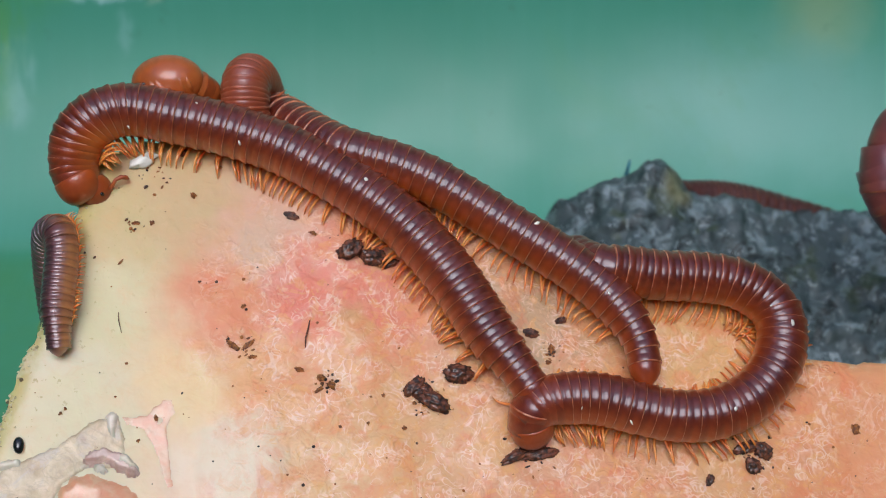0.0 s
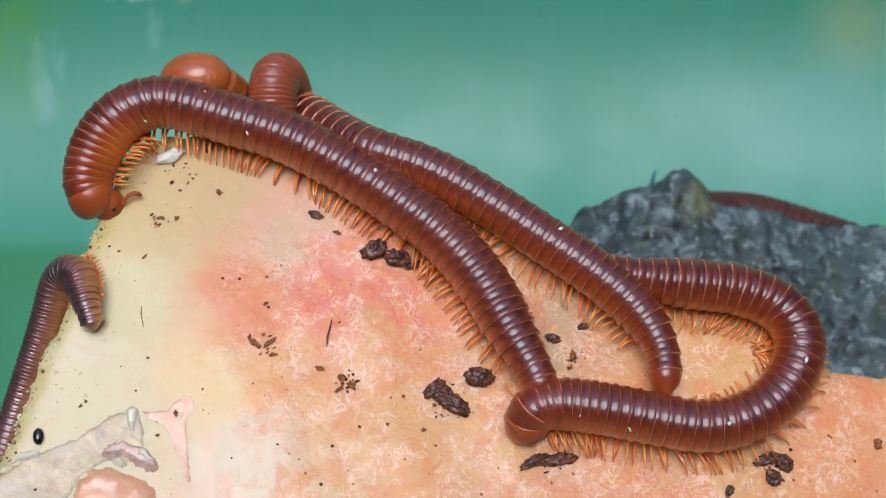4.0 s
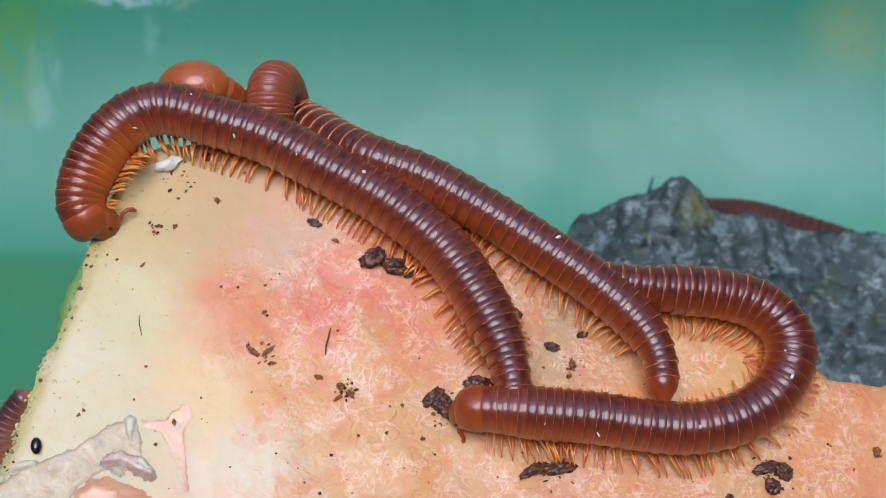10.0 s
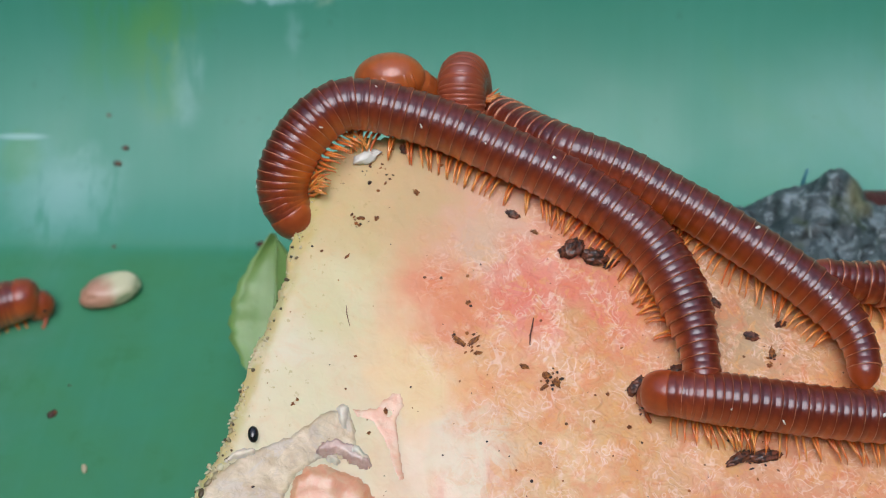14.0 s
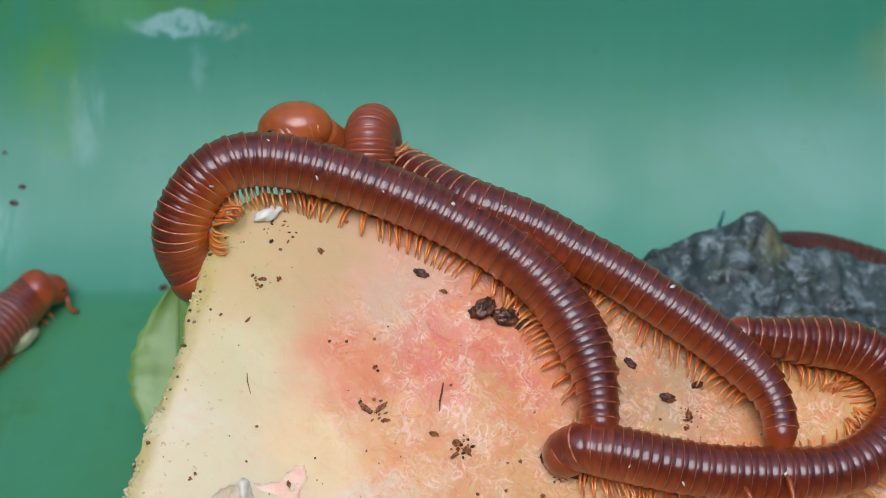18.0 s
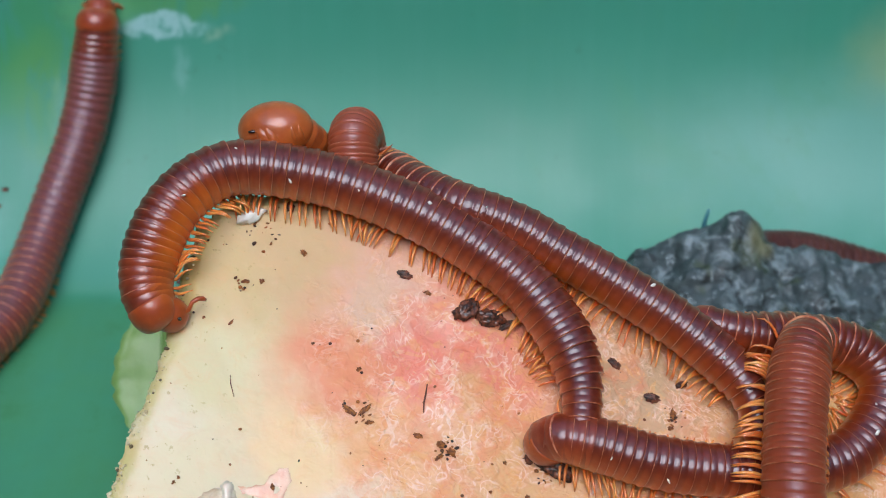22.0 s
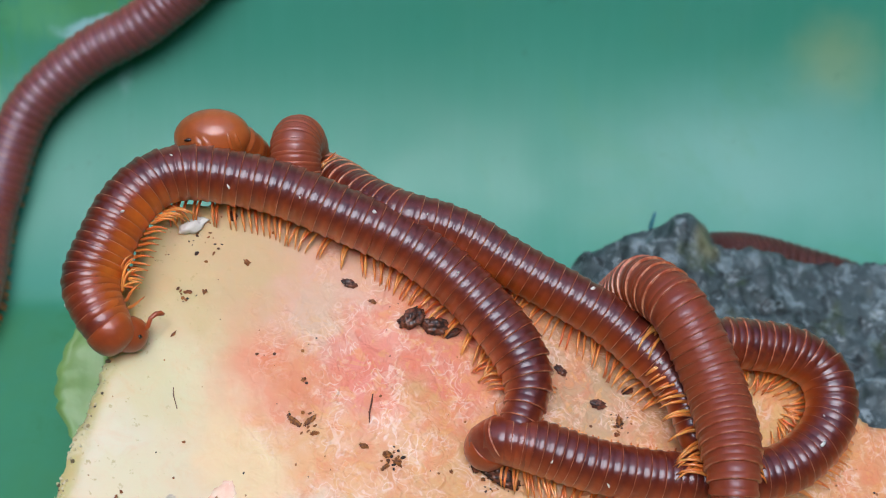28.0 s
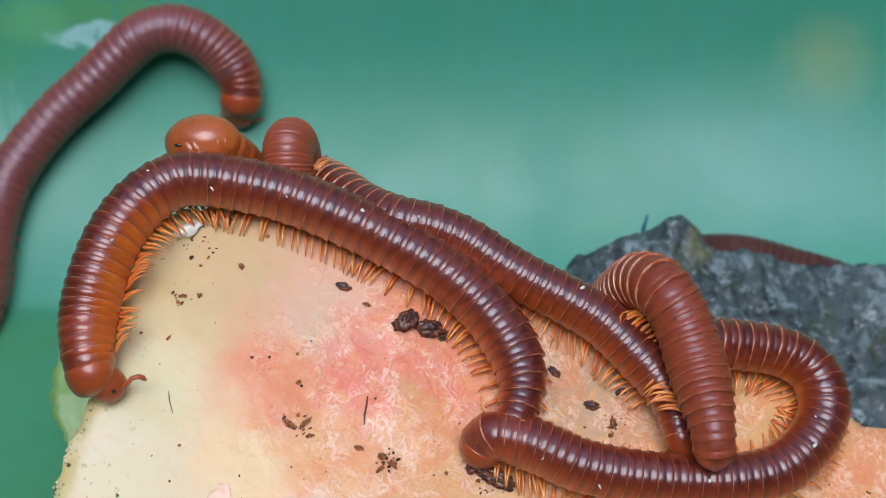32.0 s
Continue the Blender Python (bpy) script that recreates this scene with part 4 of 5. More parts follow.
course.at(13, (12.0, -6.3, 34.6), (15.9, -7.0, 34.5), (20.6, -6.9, 33.9), (26.5, -6.9, 33.0), (32.5, -6.9, 32.1), (37.8, -6.7, 31.4), (42.4, -5.6, 31.3), (46.4, -3.0, 32.0), (48.6, 0.5, 33.5), (48.4, 3.9, 35.3), (45.6, 6.2, 36.9), (41.7, 6.7, 37.8), (37.3, 6.4, 38.3), (33.6, 6.5, 38.9), (29.9, 6.7, 39.5))
course.at(19, (11.9, -4.6, 32.6), (12.7, -4.9, 35.3), (16.8, -5.5, 35.2), (21.4, -6.1, 34.2), (26.0, -6.4, 33.3), (30.7, -6.3, 32.7), (35.5, -5.9, 32.2), (40.3, -5.0, 31.9), (44.5, -2.8, 32.4), (47.7, 0.7, 33.7), (47.5, 3.9, 35.4), (44.7, 6.1, 37.0), (41.1, 6.9, 37.9), (36.8, 6.8, 38.6), (33.1, 6.8, 39.1), (30.1, 6.9, 39.6))
course.at(23, (11.8, -3.3, 33.3), (12.6, -3.9, 35.8), (17.2, -4.8, 35.5), (21.7, -5.8, 34.3), (26.3, -6.2, 33.4), (31.6, -6.2, 32.6), (37.5, -5.7, 31.9), (43.1, -3.9, 32.1), (46.9, 0.1, 33.5), (48.1, 3.7, 35.2), (46.2, 6.3, 36.8), (42.6, 7.1, 37.9), (38.3, 7.1, 38.5), (33.4, 7.0, 39.2), (29.8, 7.9, 39.7), (27.6, 9.6, 39.4))
course.at(25, (11.3, -3.7, 33.2), (12.4, -3.9, 35.9), (16.7, -4.8, 35.5), (21.3, -5.8, 34.3), (26.4, -6.5, 33.2), (32.3, -6.7, 32.2), (38.3, -6.4, 31.5), (43.2, -5.0, 31.5), (46.6, -2.4, 32.3), (48.4, 1.2, 33.9), (47.9, 4.4, 35.7), (45.3, 6.3, 37.0), (41.6, 6.8, 37.8), (37.3, 6.9, 38.5), (33.7, 7.3, 39.3), (29.5, 8.6, 39.4))
course.at(28, (11.1, -3.5, 33.3), (12.1, -3.7, 36.0), (16.2, -4.5, 35.8), (21.3, -5.6, 34.4), (26.0, -6.2, 33.4), (30.6, -6.4, 32.6), (36.6, -6.1, 31.9), (42.2, -4.7, 31.8), (46.3, -1.8, 32.7), (48.2, 1.5, 34.1), (47.6, 4.9, 35.9), (44.4, 6.6, 37.3), (40.0, 7.0, 38.1), (35.7, 7.0, 38.8), (32.0, 7.4, 39.6), (28.4, 8.8, 39.6))
course.at(32, (11.2, -3.3, 33.4), (12.1, -3.2, 36.3), (16.2, -4.1, 36.0), (20.8, -5.6, 34.5), (25.4, -6.3, 33.5), (31.3, -6.5, 32.5), (37.3, -6.1, 31.8), (42.3, -4.8, 31.7), (46.2, -1.9, 32.6), (48.2, 1.5, 34.1), (47.5, 4.8, 35.9), (44.6, 6.5, 37.2), (40.2, 6.9, 38.1), (35.2, 7.0, 38.9), (31.6, 7.5, 39.7), (28.2, 8.8, 39.7))
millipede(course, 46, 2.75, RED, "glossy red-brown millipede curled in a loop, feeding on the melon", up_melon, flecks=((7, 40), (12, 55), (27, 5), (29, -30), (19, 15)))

course = Course()
course.at(0, (-11.1, 36.1, 36.7), (-7.5, 30.2, 43.4), (-4.4, 24.0, 47.7), (-0.6, 19.5, 48.7), (2.7, 16.7, 48.8), (5.8, 16.1, 48.0), (8.9, 15.5, 47.3), (12.6, 14.4, 46.1), (16.8, 12.5, 44.5), (21.1, 10.3, 42.7), (24.7, 8.5, 41.3), (27.7, 6.9, 40.0), (31.0, 4.8, 38.4), (33.5, 2.3, 36.7), (34.9, -0.3, 35.1), (35.2, -3.5, 33.5))
course.at(19, (-9.3, 36.5, 36.7), (-6.5, 30.1, 43.2), (-4.0, 23.8, 47.5), (-0.9, 19.6, 48.8), (2.8, 16.9, 48.9), (6.4, 16.0, 47.9), (10.0, 14.9, 46.8), (12.9, 13.6, 45.6), (17.7, 11.6, 43.9), (22.4, 9.2, 42.0), (26.5, 7.0, 40.2), (29.9, 4.9, 38.6), (33.0, 2.3, 36.8), (34.4, -0.5, 35.1), (34.3, -3.2, 33.8))
course.at(32, (-9.4, 36.7, 36.8), (-6.5, 30.3, 43.3), (-3.7, 23.8, 47.4), (-0.6, 19.1, 48.5), (3.0, 16.5, 48.6), (6.6, 16.0, 47.9), (10.2, 15.0, 46.8), (13.7, 13.2, 45.3), (17.2, 11.5, 43.9), (20.8, 10.0, 42.6), (24.3, 8.3, 41.2), (27.1, 6.0, 39.6), (29.9, 3.2, 37.7), (31.4, 0.4, 36.0), (32.2, -3.3, 34.0))
millipede(course, 46, 2.6, RED, "glossy red-brown millipede lying along the melon's back edge", up_melon, first_front=0, flecks=((20, 10), (33, -20), (40, 20)), bare=14, close=False)

course = Course()
course.at(0, (-7.4, 20.2, 36.0), (-7.6, 20.2, 41.5), (-7.8, 20.5, 46.5), (-8.0, 21.6, 49.8), (-8.0, 23.3, 51.6), (-8.0, 24.8, 52.0), (-7.8, 26.4, 51.5), (-7.6, 28.1, 49.7), (-7.4, 29.1, 46.5), (-7.4, 29.4, 42.0))
course.at(9, (-7.4, 20.1, 35.9), (-7.6, 20.1, 41.4), (-7.8, 20.4, 46.4), (-8.0, 21.5, 49.7), (-8.0, 23.2, 51.5), (-8.0, 24.7, 51.9), (-7.8, 26.3, 51.4), (-7.6, 28.0, 49.6), (-7.4, 29.0, 46.4), (-7.4, 29.3, 41.9))
course.at(13, (-7.9, 20.3, 36.2), (-8.1, 20.3, 41.7), (-8.3, 20.6, 46.7), (-8.5, 21.7, 50.0), (-8.5, 23.4, 51.8), (-8.5, 24.9, 52.2), (-8.3, 26.5, 51.7), (-8.1, 28.2, 49.9), (-7.9, 29.2, 46.7), (-7.9, 29.5, 42.2))
course.at(19, (-7.6, 20.2, 36.0), (-7.8, 20.2, 41.5), (-8.0, 20.5, 46.5), (-8.2, 21.6, 49.8), (-8.2, 23.3, 51.6), (-8.2, 24.8, 52.0), (-8.0, 26.4, 51.5), (-7.8, 28.1, 49.7), (-7.6, 29.1, 46.5), (-7.6, 29.4, 42.0))
course.at(25, (-7.5, 19.8, 35.8), (-7.7, 19.8, 41.3), (-7.9, 20.1, 46.3), (-8.1, 21.2, 49.6), (-8.1, 22.9, 51.4), (-8.1, 24.4, 51.8), (-7.9, 26.0, 51.3), (-7.7, 27.7, 49.5), (-7.5, 28.7, 46.3), (-7.5, 29.0, 41.8))
course.at(32, (-7.8, 20.1, 36.0), (-8.0, 20.1, 41.5), (-8.2, 20.4, 46.5), (-8.4, 21.5, 49.8), (-8.4, 23.2, 51.6), (-8.4, 24.7, 52.0), (-8.2, 26.3, 51.5), (-8.0, 28.0, 49.7), (-7.8, 29.0, 46.5), (-7.8, 29.3, 42.0))
millipede(course, 36, 2.75, TAN, "red-brown millipede arched upright at the melon's tip", up_arch, first_front=0, front=TAN, close=False)

course = Course()
course.at(0, (-17.8, 23.9, 52.5), (-16.1, 23.6, 53.2), (-13.6, 23.9, 52.4), (-12.6, 25.9, 48.7), (-13.3, 29.9, 44.1), (-14.6, 33.8, 39.5))
course.at(9, (-17.9, 23.7, 52.4), (-16.2, 23.4, 53.1), (-13.7, 23.8, 52.4), (-12.6, 25.9, 48.7), (-13.3, 30.0, 44.1), (-14.4, 33.9, 39.5))
course.at(13, (-17.9, 23.9, 52.4), (-16.3, 23.6, 53.2), (-13.7, 23.9, 52.4), (-12.1, 26.0, 48.7), (-12.0, 30.2, 44.1), (-12.4, 34.2, 39.4))
course.at(19, (-17.4, 24.4, 52.6), (-15.8, 24.1, 53.4), (-13.4, 24.4, 52.6), (-11.9, 26.4, 48.9), (-11.9, 30.4, 44.2), (-12.4, 34.3, 39.4))
course.at(25, (-18.0, 24.5, 52.8), (-16.5, 24.2, 53.5), (-14.1, 24.5, 52.8), (-12.7, 26.5, 49.0), (-12.8, 30.4, 44.3), (-13.4, 34.2, 39.5))
course.at(32, (-18.6, 24.4, 52.8), (-17.1, 24.0, 53.5), (-14.7, 24.3, 52.8), (-13.3, 26.3, 49.0), (-13.5, 30.2, 44.3), (-14.1, 34.0, 39.5))
millipede(course, 13, 3.0, ORANGE, "smooth orange millipede head raised behind the melon's tip", up_back, front=ORANGE, mid=ORANGE, dome=4.1, close=False, hood=True)

course = Course(36.0, True)
course.at(0, (-28.5, 1.5, 31.6), (-28.9, 4.0, 33.5), (-29.5, 6.9, 36.8), (-29.0, 7.9, 41.8), (-28.1, 7.6, 45.0), (-26.5, 6.4, 46.4), (-25.9, 4.2, 45.2), (-25.9, 0.9, 43.4), (-25.8, -1.8, 42.0), (-25.5, -4.2, 40.1))
course.at(2, (-34.3, -4.4, 30.6), (-32.4, -0.1, 33.6), (-30.6, 4.0, 38.9), (-29.6, 6.3, 42.3), (-28.3, 6.6, 44.5), (-26.6, 4.9, 45.6), (-25.9, 2.4, 44.2), (-25.8, -0.3, 42.8), (-25.4, -2.5, 41.6), (-25.1, -4.0, 40.2))
course.at(3.5, (-35.4, -13.2, 27.3), (-34.1, -9.3, 29.1), (-32.6, -3.2, 33.2), (-30.3, 1.7, 38.8), (-29.1, 4.0, 42.1), (-27.3, 3.6, 43.9), (-25.7, 2.0, 44.0), (-25.2, 0.4, 43.1), (-24.8, -1.8, 41.9), (-24.5, -3.4, 40.4))
course.at(6, (-38.2, -19.9, 25.4), (-36.6, -15.6, 27.4), (-35.1, -11.2, 29.4), (-34.1, -9.1, 31.5), (-33.4, -5.2, 33.4), (-32.5, -1.4, 36.4), (-30.8, 1.5, 40.0), (-28.4, 2.5, 42.4), (-26.7, 2.2, 43.1), (-25.3, 1.7, 42.7))
course.at(9, (-38.1, -25.9, 22.3), (-36.7, -21.3, 24.5), (-35.6, -16.0, 27.0), (-34.8, -11.2, 29.4), (-34.0, -7.8, 32.2), (-32.8, -5.3, 34.4), (-31.6, -4.0, 36.1), (-30.3, -3.4, 37.3))
course.at(11, (-39.7, -30.6, 20.1), (-38.1, -26.0, 22.2), (-36.4, -20.8, 24.7), (-35.3, -16.0, 27.0), (-34.7, -12.9, 29.7), (-34.1, -11.6, 31.4), (-33.2, -10.5, 32.9))
course.at(13, (-41.1, -39.0, 15.9), (-40.0, -34.3, 18.2), (-38.4, -29.3, 20.5), (-37.2, -24.8, 22.7), (-36.3, -22.2, 25.0), (-35.5, -20.1, 26.0))
course.at(32, (-41.1, -64.0, 3.9), (-40.0, -59.3, 6.2), (-38.4, -54.3, 8.5), (-37.2, -49.8, 10.7), (-36.3, -47.2, 13.0), (-35.5, -45.1, 14.0))
millipede(course, 50, 1.75, PALE, "small dull brown millipede hanging over the melon's rind edge", up_melon, reach=0.55, stride=0.55, rim=PALE, front=PALE, mid=PALE)

course = Course(80.0)
course.at(0, (-124.6, 40.0, 3.2), (-129.0, 39.0, 3.0), (-135.3, 35.0, 3.3), (-142.2, 30.5, 3.1), (-151.3, 26.0, 2.9), (-160.1, 23.5, 3.1), (-170.4, 21.0, 3.3))
course.at(11, (-80.6, 40.0, 3.2), (-85.0, 39.0, 3.0), (-91.3, 35.0, 3.3), (-98.2, 30.5, 3.1), (-107.3, 26.0, 2.9), (-116.1, 23.5, 3.1), (-126.4, 21.0, 3.3))
course.at(13, (-79.6, 40.0, 3.2), (-84.0, 39.0, 3.0), (-90.3, 35.0, 3.3), (-97.2, 30.5, 3.1), (-106.3, 26.0, 2.9), (-115.1, 23.5, 3.1), (-125.4, 21.0, 3.3))
course.at(15.5, (-64.4, 38.0, 3.4), (-69.2, 36.5, 3.3), (-74.3, 34.0, 3.2), (-80.5, 30.0, 3.3), (-88.8, 25.5, 3.3), (-98.7, 21.5, 2.9), (-109.4, 17.0, 3.2))
course.at(16, (-61.0, 34.5, 3.3), (-66.1, 34.5, 3.0), (-70.8, 34.0, 2.9), (-76.3, 31.0, 3.2), (-84.7, 27.0, 2.9), (-93.9, 22.5, 3.2), (-104.7, 18.5, 3.1))
course.at(17, (-60.1, 41.8, 3.3), (-62.8, 40.8, 3.1), (-65.8, 36.8, 3.3), (-70.5, 30.8, 3.4), (-76.8, 25.8, 3.3), (-85.7, 20.8, 3.4), (-96.4, 17.3, 3.0))
course.at(19, (-57.1, 60.3, 5.7), (-59.0, 56.0, 4.2), (-61.3, 48.5, 3.3), (-63.2, 42.5, 2.9), (-66.1, 35.5, 3.4), (-73.5, 28.5, 3.1), (-82.5, 21.5, 3.2), (-92.4, 18.0, 2.9))
course.at(20, (-55.4, 70.3, 13.0), (-56.1, 67.4, 10.4), (-57.8, 61.5, 6.4), (-60.2, 54.7, 3.4), (-63.0, 45.5, 3.1), (-66.3, 36.5, 3.2), (-73.9, 27.5, 2.8), (-85.2, 17.5, 3.3))
course.at(21, (-53.3, 78.2, 21.8), (-54.8, 75.1, 18.1), (-56.8, 69.6, 12.1), (-58.7, 61.9, 6.7), (-60.4, 48.5, 3.1), (-63.6, 37.0, 3.4), (-70.1, 29.0, 3.0), (-77.7, 22.0, 3.2))
course.at(22, (-50.0, 83.1, 30.9), (-50.3, 81.7, 28.2), (-51.6, 77.4, 20.9), (-53.5, 72.3, 15.1), (-56.5, 65.9, 9.2), (-58.8, 57.7, 5.0), (-60.7, 47.5, 3.3), (-64.8, 37.5, 3.3))
course.at(23, (-58.6, 86.3, 39.0), (-58.1, 84.9, 36.0), (-57.3, 83.9, 33.7), (-56.6, 80.3, 26.1), (-55.9, 75.6, 19.0), (-56.3, 69.6, 12.9), (-57.2, 62.5, 7.7), (-58.3, 54.2, 3.9), (-58.7, 44.1, 3.6), (-60.4, 34.4, 3.6))
course.at(24, (-58.9, 86.4, 39.3), (-59.9, 84.0, 34.0), (-58.9, 81.6, 28.7), (-58.1, 78.3, 22.8), (-57.4, 74.2, 17.4), (-57.0, 69.3, 12.6), (-57.4, 62.1, 7.5), (-58.3, 54.7, 4.1), (-59.1, 44.7, 3.6), (-60.8, 35.0, 3.6))
course.at(25, (-59.3, 86.1, 38.6), (-59.2, 83.4, 32.6), (-58.3, 79.7, 25.1), (-57.9, 74.9, 18.2), (-57.4, 68.8, 12.2), (-57.5, 61.6, 7.2), (-58.5, 53.3, 3.6), (-59.2, 43.0, 3.6), (-61.2, 33.5, 3.6))
course.at(27.5, (-22.1, 86.4, 39.3), (-26.5, 84.5, 35.2), (-33.5, 82.4, 30.4), (-40.4, 81.1, 27.6), (-46.9, 78.9, 23.8), (-51.6, 76.2, 19.8), (-54.5, 72.6, 15.7), (-56.3, 67.5, 11.1), (-57.6, 61.7, 7.3), (-58.0, 55.1, 4.2), (-58.3, 44.2, 3.6))
course.at(28, (-21.7, 86.3, 39.0), (-27.8, 84.4, 34.9), (-34.8, 82.3, 30.0), (-41.7, 80.7, 26.8), (-47.7, 78.5, 23.1), (-52.1, 75.8, 19.3), (-54.8, 72.2, 15.2), (-56.4, 67.7, 11.3), (-57.8, 62.6, 7.8), (-58.1, 56.2, 4.6), (-58.3, 45.7, 3.6))
course.at(30, (-35.7, 87.8, 42.5), (-37.3, 85.9, 38.1), (-38.1, 84.2, 34.3), (-38.7, 82.1, 29.7), (-41.1, 79.8, 25.1), (-45.0, 77.2, 21.2), (-49.4, 74.6, 17.9), (-53.0, 71.6, 14.7), (-55.0, 68.4, 11.9), (-56.4, 63.4, 8.3), (-57.0, 57.9, 5.4), (-57.4, 48.0, 3.6))
course.at(31, (-25.2, 87.0, 40.6), (-29.7, 87.0, 40.6), (-34.1, 85.7, 37.7), (-37.1, 84.2, 34.3), (-38.9, 82.1, 29.7), (-42.0, 79.4, 24.5), (-46.3, 76.6, 20.4), (-50.6, 74.1, 17.3), (-53.9, 71.0, 14.1), (-55.7, 67.7, 11.3), (-56.7, 63.5, 8.3), (-57.0, 57.9, 5.4))
course.at(31.5, (-17.1, 80.6, 26.7), (-19.4, 82.4, 30.2), (-24.4, 83.3, 32.4), (-29.3, 83.6, 33.0), (-34.0, 82.9, 31.5), (-37.7, 81.3, 27.9), (-41.3, 79.2, 24.2), (-45.8, 76.7, 20.5), (-50.1, 74.1, 17.3), (-53.5, 70.8, 13.9), (-55.4, 67.6, 11.2), (-56.5, 62.9, 8.0), (-56.9, 57.3, 5.1))
course.at(32, (-19.6, 76.0, 19.5), (-19.3, 78.3, 22.8), (-21.2, 80.3, 26.1), (-24.9, 81.8, 29.1), (-29.3, 82.4, 30.4), (-33.9, 81.9, 29.3), (-37.9, 80.4, 26.3), (-41.9, 78.5, 23.1), (-46.3, 76.4, 20.0), (-50.2, 73.7, 16.8), (-53.6, 70.4, 13.5), (-55.4, 67.1, 10.8), (-56.6, 62.7, 7.9), (-56.9, 57.1, 5.0))
millipede(course, 54, 3.65, DULL, "large dull red millipede climbing the tub's green wall", up_tub, reach=0.5, stride=0.55)

course = Course(53.0)
course.at(0, (34.0, -76.7, 1.0), (35.2, -81.5, -5.1), (34.7, -86.2, -7.4), (34.0, -92.9, -10.8), (33.2, -99.7, -14.3), (32.5, -106.3, -17.6))
course.at(17.5, (34.0, -16.7, 31.0), (35.2, -21.5, 24.9), (34.7, -26.2, 22.6), (34.0, -32.9, 19.2), (33.2, -39.7, 15.7), (32.5, -46.3, 12.4))
course.at(19, (33.0, -12.2, 35.7), (34.1, -15.1, 32.9), (35.0, -18.1, 27.8), (34.6, -24.2, 23.6), (33.6, -33.2, 19.1), (32.7, -41.7, 14.8))
course.at(20, (35.7, -3.3, 40.0), (35.3, -6.8, 38.8), (34.8, -11.2, 36.5), (35.6, -14.5, 31.9), (36.2, -19.4, 25.8), (35.2, -28.7, 21.1), (34.3, -37.5, 16.7))
course.at(21, (37.5, 2.3, 40.3), (36.7, -1.5, 39.6), (35.8, -6.7, 38.7), (35.2, -11.2, 36.5), (35.3, -14.5, 31.9), (35.4, -19.5, 25.9), (34.4, -28.8, 21.2))
course.at(22, (40.1, 4.0, 39.7), (38.7, 3.2, 41.7), (37.2, -0.5, 41.2), (36.0, -6.1, 39.0), (35.3, -11.1, 36.5), (35.4, -14.4, 31.9), (35.5, -19.4, 25.9), (34.4, -28.7, 21.3))
course.at(23, (43.6, 6.0, 40.2), (40.5, 5.7, 42.8), (38.0, 2.5, 42.6), (37.3, -1.7, 40.5), (36.6, -7.2, 38.4), (36.8, -11.1, 36.3), (36.9, -14.4, 31.8), (36.9, -19.3, 25.8), (36.0, -27.7, 21.6))
course.at(24, (34.3, 8.6, 45.2), (37.4, 8.2, 45.6), (39.4, 5.0, 43.7), (39.3, 0.2, 41.2), (38.1, -5.3, 39.1), (36.9, -10.4, 36.7), (36.5, -14.3, 33.0), (36.6, -18.3, 27.5), (36.0, -25.8, 22.6))
course.at(25, (20.9, 13.6, 48.6), (25.0, 12.9, 48.8), (29.6, 11.1, 47.2), (33.5, 7.7, 44.8), (36.4, 3.6, 42.3), (37.5, -1.7, 40.5), (37.1, -6.7, 38.6), (35.8, -11.7, 36.2), (35.1, -15.6, 32.5), (35.3, -19.6, 27.0))
course.at(25.5, (16.8, 16.2, 50.6), (19.3, 14.9, 50.8), (24.5, 12.5, 48.7), (29.7, 9.4, 46.3), (33.8, 5.5, 43.7), (36.6, 0.9, 40.9), (37.0, -4.4, 39.2), (35.5, -11.8, 36.2), (35.0, -15.1, 31.6))
course.at(27.5, (24.5, 17.5, 23.6), (25.5, 17.5, 27.6), (26.5, 16.5, 34.1), (27.5, 13.0, 40.6), (28.2, 10.7, 43.8), (29.9, 7.4, 45.3), (31.9, 4.4, 43.4), (33.9, 0.3, 41.0), (34.8, -5.5, 39.0), (34.7, -10.3, 37.0), (34.8, -13.6, 32.5))
course.at(28, (24.9, 17.5, 20.5), (25.9, 17.5, 27.5), (26.9, 16.5, 34.0), (27.9, 13.0, 40.5), (28.7, 10.6, 43.7), (30.7, 6.8, 44.8), (32.7, 3.5, 42.8), (34.3, -0.6, 40.4), (35.0, -5.9, 38.7), (34.9, -10.2, 37.1), (34.6, -13.2, 33.9))
course.at(30, (25.3, 18.0, 16.7), (26.3, 18.0, 27.7), (27.3, 17.0, 34.2), (28.3, 13.5, 40.7), (29.0, 11.3, 44.0), (30.2, 8.1, 45.5), (32.2, 5.1, 43.7), (33.5, 0.9, 41.3), (34.1, -3.9, 39.9), (34.2, -7.5, 38.0), (33.8, -9.3, 36.0))
course.at(32, (25.2, 17.9, 14.1), (26.2, 17.9, 27.6), (27.2, 16.9, 34.1), (28.2, 13.4, 40.6), (29.0, 11.2, 43.9), (30.4, 8.2, 45.6), (32.2, 5.4, 43.9), (33.3, 1.5, 41.6), (33.9, -2.5, 40.1), (34.2, -5.3, 38.6), (34.4, -6.4, 36.8))
millipede(course, 44, 3.1, RUST, "matt rust-coloured millipede climbing over two others", up_over, stride=0.55, probing=True)

course = Course()
course.at(0, (44.9, 50.2, 12.8), (49.6, 51.7, 11.1), (55.8, 52.9, 9.0), (62.9, 53.4, 6.1), (69.9, 53.0, 3.6), (76.7, 51.3, 1.3), (83.5, 49.2, -1.6))
millipede(course, 28, 2.7, FAR, "brown millipede lying behind the dark rock", up_back, moving=False, front=FAR, mid=FAR)

course = Course()
